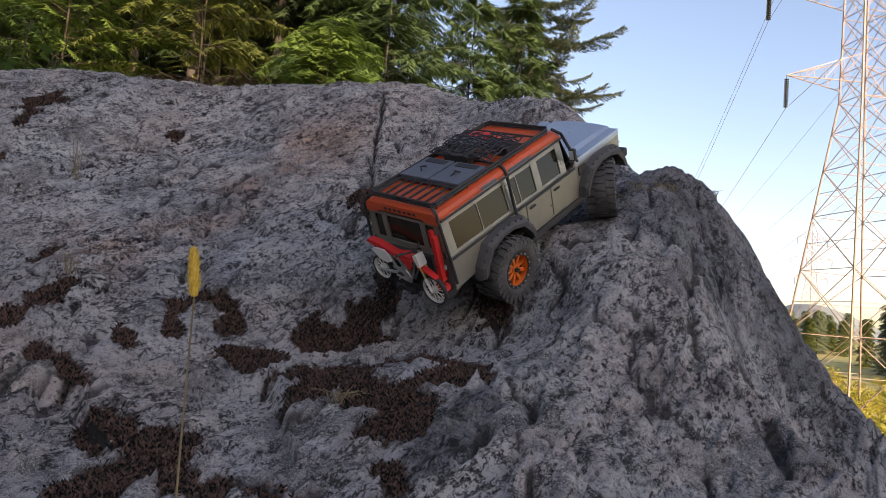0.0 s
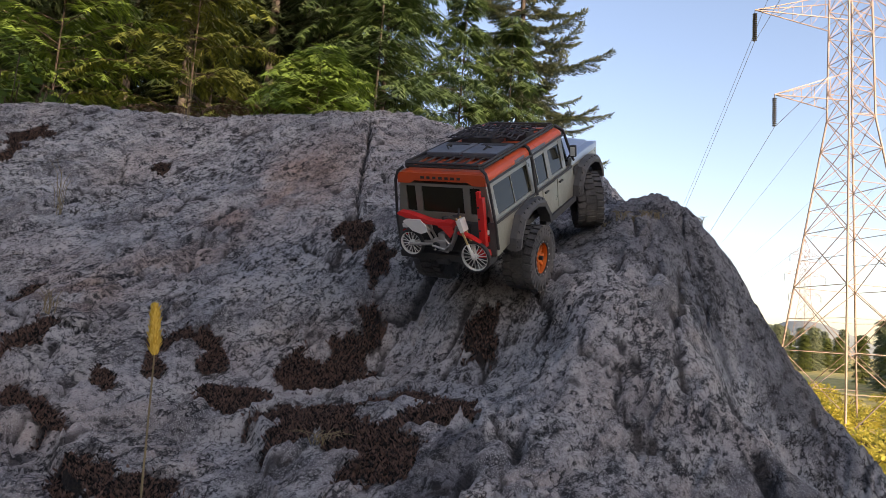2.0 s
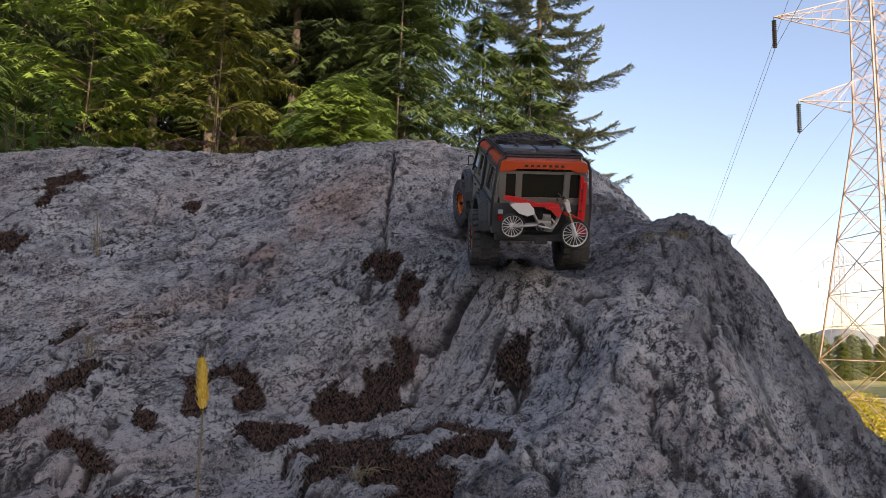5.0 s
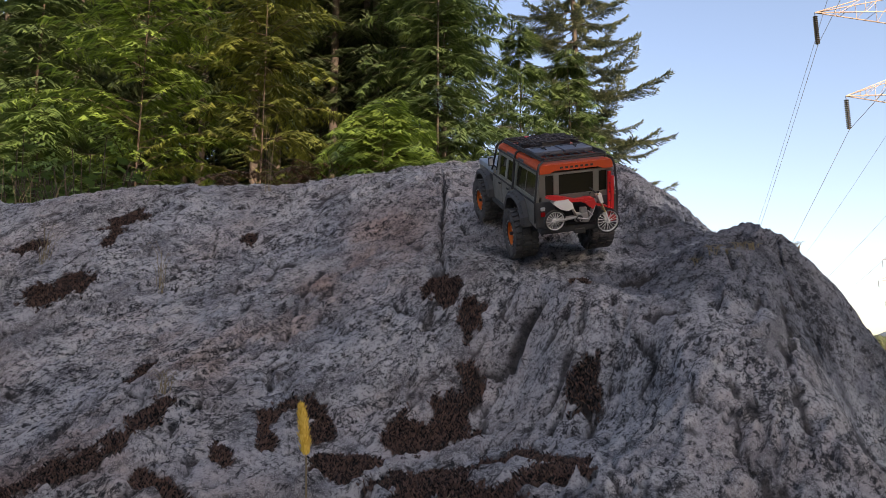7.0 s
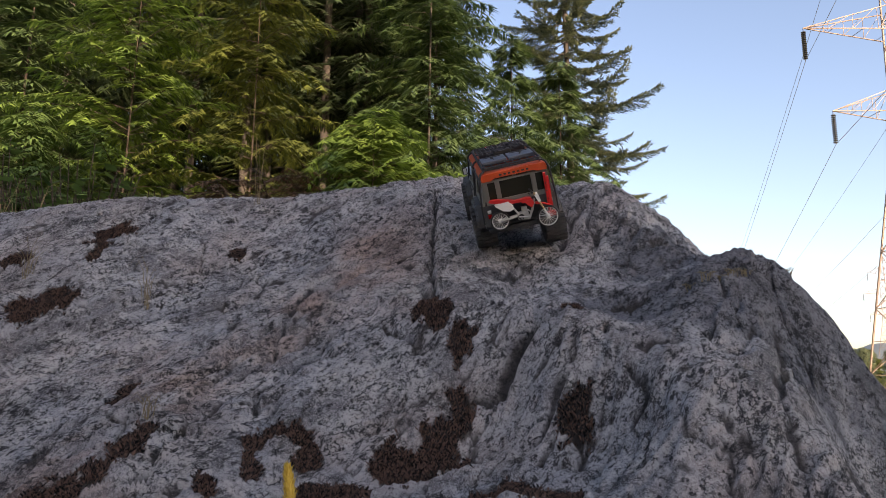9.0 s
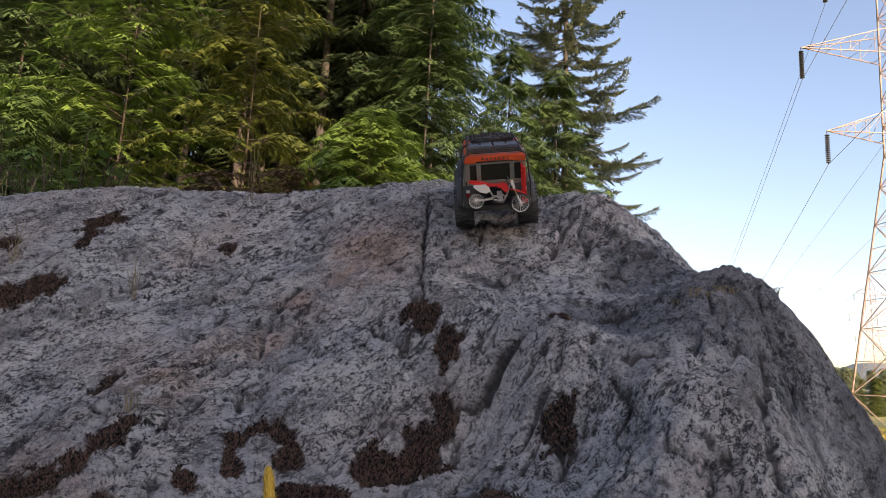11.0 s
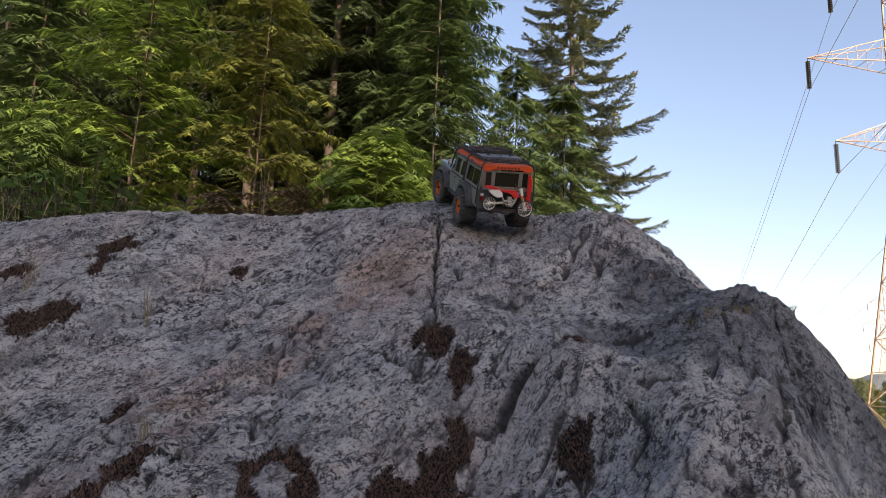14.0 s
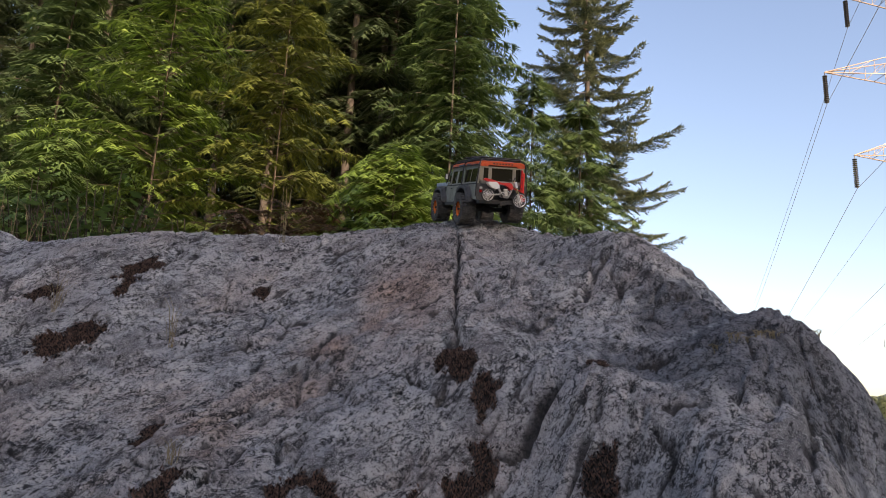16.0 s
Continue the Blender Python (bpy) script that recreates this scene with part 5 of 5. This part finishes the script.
def lattice_tower():
    t = new("transmission_tower")
    tagged(t, "tall steel lattice transmission tower standing in a clearing", "transmission tower")
    levels = [0.0, 5.5, 10.2, 14.3, 17.8, 20.6, 23.0, 25.2, 27.4, 29.6, 31.8, 34.0, 36.2, 38.4, 42.0]
    half = lambda z: 3.9 - z * (3.9 - 1.12) / 23.0 if z < 23 else (1.12 - (z - 23) * 0.012 if z < 38.4 else max(0.08, 0.93 - (z - 38.4) * 0.24))
    corner = [(-1, -1), (1, -1), (1, 1), (-1, 1)]
    at = lambda k, z: Vector((corner[k % 4][0] * half(z), corner[k % 4][1] * half(z), z))
    for k in range(4):
        bm = bmesh.new()
        tube(bm, [at(k, z) for z in levels], 0.075, 4)
        part("leg", bm, GALV, t)
        part("footing", boxed(at(k, 0).x - 0.5, at(k, 0).x + 0.5, at(k, 0).y - 0.5, at(k, 0).y + 0.5, -1.5, 0.3, 0.05), GALV, t)
    for a, b in zip(levels, levels[1:]):
        for k in range(4):
            for p, q in ((at(k, a), at(k + 1, b)), (at(k + 1, a), at(k, b))):
                part("brace", beam(bmesh.new(), p, q, 0.034), GALV, t)
            part("strut", beam(bmesh.new(), at(k, b), at(k + 1, b), 0.034), GALV, t)
            if a < 17:
                m = (at(k, a) + at(k + 1, b)) / 2
                part("strut", beam(bmesh.new(), (at(k, a) + at(k, b)) / 2, m, 0.026), GALV, t)
                part("strut", beam(bmesh.new(), (at(k + 1, a) + at(k + 1, b)) / 2, m, 0.026), GALV, t)
    for z, reach in ((24.05, 6.45), (30.35, 8.15), (36.7, 6.0)):
        for s in (-1, 1):
            tip = Vector((s * reach, 0, z))
            bm = bmesh.new()
            h = half(z)
            for yy in (-1, 1):
                lo, hi = Vector((s * h, yy * h, z - 0.1)), Vector((s * half(z + 2.1), yy * half(z + 2.1), z + 2.1))
                beam(bm, tip, lo, 0.045)
                beam(bm, tip, hi, 0.045)
                for f in (0.25, 0.5, 0.75):
                    beam(bm, tip.lerp(lo, f), tip.lerp(hi, f), 0.022)
                    beam(bm, tip.lerp(lo, f), tip.lerp(hi, f + 0.22), 0.022)
            for f in (0.3, 0.6, 0.9):
                beam(bm, tip.lerp(Vector((s * h, -h, z - 0.1)), f), tip.lerp(Vector((s * h, h, z - 0.1)), f), 0.022)
            part("crossarm", bm, GALV, t)
            ins = part("insulator", tube(bmesh.new(), [tip, tip - Vector((0, 0, 2.5))], 0.03, 6), PORCELAIN, t)
            for i in range(15):
                m = Matrix.Translation(tip - Vector((0, 0, 0.32 + i * 0.145))) @ pose(0, 0, 0, 0, 90, 0)
                part("disc", lathe(bmesh.new(), [(0.03, -0.05), (0.17, 0.0), (0.17, 0.03), (0.03, 0.04)], m, 10), PORCELAIN, ins)
    return t


tower = lattice_tower()
TX, TY = 27.0, 52.0
TZ = -3.6
tower.matrix_basis = pose(TX, TY, TZ, 0, 0, 14)
copy_thing(tower, pose(103.5, 228, -2.0, 0, 0, 20))


def cable(x, y, z, lead, sag, label):
    """A conductor hung at a point of the tower, on its way ahead and back."""
    bm = bmesh.new()
    pts = [(x + lead * s, y + s, z - sag * abs(s) + 0.00024 * s * s) for s in (-75, -55, -38, -24, -12, -4, 0, 5, 14, 28, 50, 80, 120, 180, 260, 330)]
    tube(bm, pts, 0.018, 5)
    return obj("power_cable", bm, CABLE, label=label, category="cable", group="power cables")


c14, s14 = math.cos(radians(14)), math.sin(radians(14))
for z, reach in ((24.05, 6.45), (30.35, 8.15), (36.7, 6.0)):
    for s in (-1, 1):
        cable(TX + s * reach * c14, TY + s * reach * s14, TZ + z - 2.5, 0.18, 0.09, "aluminium conductor hanging from the tower's insulator")


# ---- far trees, shrubs and hill ----
def spire(seed, mat, h=9.0):
    """A far conifer."""
    return conifer(seed, h, h * 0.19, 0.42, mat, BARK, "conifer at the far edge of the clearing", droop=0.5, lift=0.1, gap=0.55, trunk=0.12)


LIT = leaf_material("sunlit_green", (0.050, 0.080, 0.020), (0.17, 0.20, 0.05))
SHRUB = leaf_material("yellow_shrub", (0.18, 0.20, 0.025), (0.55, 0.47, 0.07), 0.8)
far_a, far_b = spire(51, LIT), spire(52, FIR, 11.0)
rng = random.Random(12)
spots = []
for i in range(46):
    r = rng.uniform(0.40, 0.88)
    y = rng.uniform(88, 140) if r > 0.52 else rng.uniform(150, 230)
    spots.append((y * r, y))
for k, (x, y) in enumerate(spots):
    src = far_a if k % 2 else far_b
    if k < 2:
        src.matrix_basis = plant(src, x, y, 40)
    else:
        copy_thing(src, plant(src, x, y, rng.uniform(0, 360)))


def shrub(seed):
    rng = random.Random(seed)
    ob = new("shrub")
    tagged(ob, "sunlit yellow-green shrub in the clearing", "shrub", "shrubs in the clearing")
    lv = Leaves()
    for i in range(380):
        a, r, z = rng.uniform(0, 6.28), rng.uniform(0, 1) ** 0.5, rng.uniform(0.05, 1)
        p = Vector((math.cos(a) * r * 0.9, math.sin(a) * r * 0.9, z * (1.1 - 0.6 * r * r)))
        d = Vector((math.cos(a) * 0.6 + rng.uniform(-0.5, 0.5), math.sin(a) * 0.6 + rng.uniform(-0.5, 0.5), rng.uniform(-0.1, 0.9))).normalized()
        lv.leaf(p, d, d.orthogonal().normalized(), rng.uniform(0.12, 0.24), rng.uniform(0.03, 0.06))
    soup("leaves", lv.v, lv.f, SHRUB, ob, kind="stuff")
    bm = bmesh.new()
    for i in range(9):
        a = i * 0.7
        tube(bm, [(0, 0, -0.1), (math.cos(a) * 0.3, math.sin(a) * 0.3, 0.5), (math.cos(a) * 0.6, math.sin(a) * 0.6, 0.8)], 0.012, 4)
    tagged(part("stems", bm, BARK, ob), kind="stuff")
    return ob


first = None
for i in range(250):
    y = 11 + 80 * rng.random() ** 1.3
    x = y * rng.uniform(0.42, 0.80) + 0.5
    if first is None:
        first = shrub(60)
        first.matrix_basis = plant(first, x, y)
    else:
        c = copy_thing(first, plant(first, x, y, rng.uniform(0, 360)))
        s = rng.uniform(0.7, 1.9)
        c.scale = (s, s, s * rng.uniform(0.7, 1.1))

# no air haze is modelled; the pale blue-grey puts it into the colour
HILL = grainy("haze_tinted_hill", (0.20, 0.235, 0.235), 1.0, vary=0.12, scale=0.01, relief=0)


def hill_height(x, y):
    ridge = 62 * np.exp(-((x - 516) / 95) ** 2) + 34 * np.exp(-((x - 820) / 260) ** 2) + 20 * np.exp(-((x - 100) / 280) ** 2)
    z = ridge * np.exp(-((y - 1150) / 130) ** 2) + 6 * fractal(x / 40, y / 40, 4, 400) - 8
    return z, np.zeros_like(z)


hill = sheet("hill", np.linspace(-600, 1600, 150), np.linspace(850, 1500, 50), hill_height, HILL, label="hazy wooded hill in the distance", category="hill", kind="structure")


# ---- moss, grass and twigs on the rock ----
def rock_z(x, y):
    x, y = np.asarray(x, float), np.asarray(y, float)
    return rock_height(x, y)[0]


def moss():
    """Short brown tufts in the hollows, as one carpet."""
    rs = np.random.RandomState(5)
    x, y = rs.uniform(-1.65, 0.35, 900000), rs.uniform(0.45, 2.0, 900000)
    keep = hollow(x, y) > rs.uniform(0.25, 0.75, x.shape)
    x, y = x[keep][:72000], y[keep][:72000]
    z = rock_z(x, y)
    v, f = [], []
    for i in range(len(x)):
        a = rs.uniform(0, 6.28)
        h, w = rs.uniform(0.003, 0.008), rs.uniform(0.0010, 0.0024)
        lx, ly = rs.uniform(-1.1, 1.1) * h, rs.uniform(-1.1, 1.1) * h
        cx, cy = math.cos(a) * w, math.sin(a) * w
        n = len(v)
        v += [(x[i], y[i], z[i] - 0.002), (x[i] + lx * 0.6 + cx, y[i] + ly * 0.6 + cy, z[i] + h * 0.55), (x[i] + lx, y[i] + ly, z[i] + h), (x[i] + lx * 0.6 - cx, y[i] + ly * 0.6 - cy, z[i] + h * 0.55)]
        f.append((n, n + 1, n + 2, n + 3))
    return soup("moss", v, f, MOSS, None, "dry brown moss in the hollows of the rock", "moss", kind="stuff")


moss()


def tuft(x, y, n, h, spread, label, seed):
    """A few dry grass stalks."""
    rs = random.Random(seed)
    ob = new("grass_tuft")
    tagged(ob, label, "grass tuft")
    z0 = float(rock_z(np.array([x]), np.array([y]))[0])
    ob.location = (x, y, z0)
    for i in range(n):
        a, l = rs.uniform(0, 6.28), rs.uniform(0.5, 1.0)
        dx, dy = math.cos(a) * spread * l, math.sin(a) * spread * l
        bx, by = rs.uniform(-0.01, 0.01), rs.uniform(-0.01, 0.01)
        part("stalk", tube(bmesh.new(), [(bx, by, -0.012), (bx + dx * 0.35, by + dy * 0.35, h * l * 0.75), (bx + dx * 0.8, by + dy * 0.8, h * l), (bx + dx * 1.2, by + dy * 1.2, h * l * 0.8)], [0.0008, 0.0007, 0.0005, 0.0002], 4), STRAW, ob)
    return ob


tuft(-0.135, 0.84, 14, 0.018, 0.05, "dry straw tuft lying in brown moss", 1)
tuft(-0.70, 1.09, 12, 0.05, 0.03, "dry straw tuft in a mossy hollow", 2)
tuft(-1.05, 1.62, 8, 0.14, 0.05, "thin pale grass stalks rooted in the rock", 3)
tuft(-1.42, 1.62, 9, 0.12, 0.06, "thin pale grass stalks in a hollow", 4)
tuft(-1.0, 2.2, 5, 0.30, 0.04, "tall thin pale grass on the crest of the rock", 5)
for i, (x, y) in enumerate(((0.34, 1.42), (0.37, 1.40), (0.40, 1.41), (0.43, 1.42), (0.46, 1.44), (0.60, 1.60), (0.64, 1.64))):
    tuft(x, y, 16, 0.012, 0.016, "short dry grass in a cleft of the rock", 10 + i)


def foxtail():
    """The yellow grass head on its long stalk before the rock."""
    ob = new("foxtail_grass")
    tagged(ob, "yellow foxtail grass head on a long thin stalk", "grass")
    base, neck, top = Vector((-0.120, 0.290, 0.62)), Vector((-0.139, 0.324, 1.1495)), Vector((-0.148, 0.336, 1.181))
    ob.location = base
    part("stalk", tube(bmesh.new(), [Vector((0.010, 0, 0)), (neck - base) * 0.4 + Vector((0.008, 0, 0)), (neck - base) * 0.8 + Vector((0.002, 0, 0)), neck - base], [0.0012, 0.0010, 0.0008, 0.0006], 6), STRAW, ob, "thin straw-coloured stalk")
    rs = random.Random(3)
    lv = Leaves()
    axis = top - neck
    for i in range(900):
        s = rs.uniform(0, 1)
        girth = 0.0040 * math.sin(math.pi * min(1, 0.12 + s * 0.86)) ** 0.6
        a = rs.uniform(0, 6.28)
        out = Vector((math.cos(a), math.sin(a), 0))
        p = neck - base + axis * s + out * girth * rs.uniform(0.2, 0.9)
        d = (axis.normalized() * rs.uniform(0.9, 1.6) + out * rs.uniform(0.2, 0.7)).normalized()
        lv.leaf(p, d, d.cross(out).normalized(), rs.uniform(0.003, 0.0065), rs.uniform(0.0004, 0.0009))
    soup("seed_head", lv.v, lv.f, SEED, ob, "fluffy yellow seed head")
    return ob


SEED = leaf_material("yellow_seed", (0.62, 0.40, 0.05), (0.92, 0.70, 0.16), 0.8)
foxtail()


def stalks(x, y, seed, n, h):
    rs = random.Random(seed)
    ob = new("tall_grass")
    tagged(ob, "tall pale grass stalks behind the rock", "grass")
    for i in range(n):
        bx, by, l = rs.uniform(-0.3, 0.3), rs.uniform(-0.2, 0.2), rs.uniform(0.6, 1.0) * h
        dx = rs.uniform(-0.35, 0.45)
        part("stalk", tube(bmesh.new(), [(bx, by, 0), (bx + dx * 0.3, by, l * 0.6), (bx + dx * 0.7, by, l * 0.95), (bx + dx * 1.1, by, l)], [0.003, 0.0025, 0.002, 0.001], 4), STRAW, ob)
    ob.location = (x, y, floor_z(x, y))
    return ob


stalks(-3.55, 4.1, 1, 8, 1.35)
stalks(-4.0, 4.3, 2, 7, 1.4)


# ---- what moves ----
# seconds, rear axle's foot x y z, nose up, lean to its right, turn to its left
TRUCK = [
    (0, 0.034, 1.201, 1.215, 35.5, 13.9, -45.1),
    (1, 0.063, 1.21, 1.256, 34.4, 5.8, -35.2),
    (2, 0.079, 1.205, 1.303, 28.7, 6.0, -28.2),
    (2.5, 0.098, 1.232, 1.335, 27.5, 7.2, -23.0),
    (3, 0.105, 1.253, 1.339, 24.8, 7.8, -14.8),
    (5.5, 0.099, 1.378, 1.417, 23.0, -4.3, 15.4),
    (6, 0.082, 1.461, 1.454, 23.7, -5.7, 20.9),
    (7, 0.042, 1.558, 1.509, 26.1, -9.3, 20.7),
    (8, -0.01, 1.692, 1.582, 30.1, -15.4, 20.6),
    (9, -0.032, 1.77, 1.622, 26.8, -14.3, 11.3),
    (9.5, -0.044, 1.811, 1.652, 25.4, -14.3, 8.0),
    (12, -0.116, 1.995, 1.77, 29.3, -2.4, 7.8),
    (13, -0.143, 2.116, 1.811, 31.3, -3.1, 15.0),
    (14, -0.166, 2.195, 1.851, 27.0, -4.0, 23.2),
    (14.5, -0.186, 2.258, 1.888, 23.4, -2.0, 25.8),
    (15, -0.205, 2.306, 1.925, 20.5, 1.3, 25.9),
    (16, -0.265, 2.376, 1.977, 15.5, -4.2, 26.4),
]


def truck_pose(t):
    """Where the truck stands at t, gliding through the rows."""
    ts = [r[0] for r in TRUCK]
    k = max(0, min(len(ts) - 2, int(np.searchsorted(ts, t, side="right")) - 1))
    a, b = TRUCK[k], TRUCK[k + 1]
    span = b[0] - a[0]
    f = (t - a[0]) / span
    before, after = TRUCK[max(0, k - 1)], TRUCK[min(len(ts) - 1, k + 2)]
    out = []
    for c in range(1, 7):
        ga = (b[c] - before[c]) / (b[0] - before[0]) * span
        gb = (after[c] - a[c]) / (after[0] - a[0]) * span
        out.append((2 * f ** 3 - 3 * f ** 2 + 1) * a[c] + (f ** 3 - 2 * f ** 2 + f) * ga + (3 * f ** 2 - 2 * f ** 3) * b[c] + (f ** 3 - f ** 2) * gb)
    x, y, z, nose, lean, turn = out
    return Matrix.Translation((x, y, z)) @ pose(0, 0, 0, 0, 0, turn) @ pose(0, 0, 0, nose, 0, 0) @ pose(0, 0, 0, 0, lean, 0)


STEER = ((0, 30), (3, 30), (5.5, 8), (7, 4), (9.5, -6), (12, 14), (13, 10), (14.5, 4), (16, 0))


def ride(m, hub):
    """How far a wheel's springs let it up or down to meet the rock."""
    pts = [m @ (hub + Vector((w, 0.0605 * math.sin(a), -0.0605 * math.cos(a)))) for a in np.linspace(-1.9, 1.9, 17) for w in (-0.02, 0.0, 0.02)]
    p = np.array([tuple(q) for q in pts])
    return float(np.clip(-np.percentile(p[:, 2] - broad(p[:, 0], p[:, 1]), 4), -0.020, 0.016))


def motions():
    times = [i * 0.25 for i in range(65)]
    poses = [truck_pose(t) for t in times]
    walk(truck, list(zip(times, poses)))
    walk(bike, list(zip(times, poses)))
    for w in truck_wheels:
        hub, angle, rows, last = w.location.copy(), 0.0, [], None
        lifts = np.array([ride(m, hub) for m in poses])
        lifts = np.convolve(np.pad(lifts, 2, mode="edge"), np.ones(5) / 5, mode="valid")
        for t, m, lift in zip(times, poses, lifts):
            at = m @ hub
            if last is not None:
                angle -= math.degrees((at - last).dot(m.col[1].to_3d()) / 0.0605)
            last = at
            steer = float(np.interp(t, *zip(*STEER))) if hub.y > 0.1 else 0.0
            rows.append((t, Matrix.Translation(hub + Vector((0, 0, lift))) @ pose(0, 0, 0, 0, 0, steer) @ pose(0, 0, 0, angle)))
        walk(w, rows)


motions()
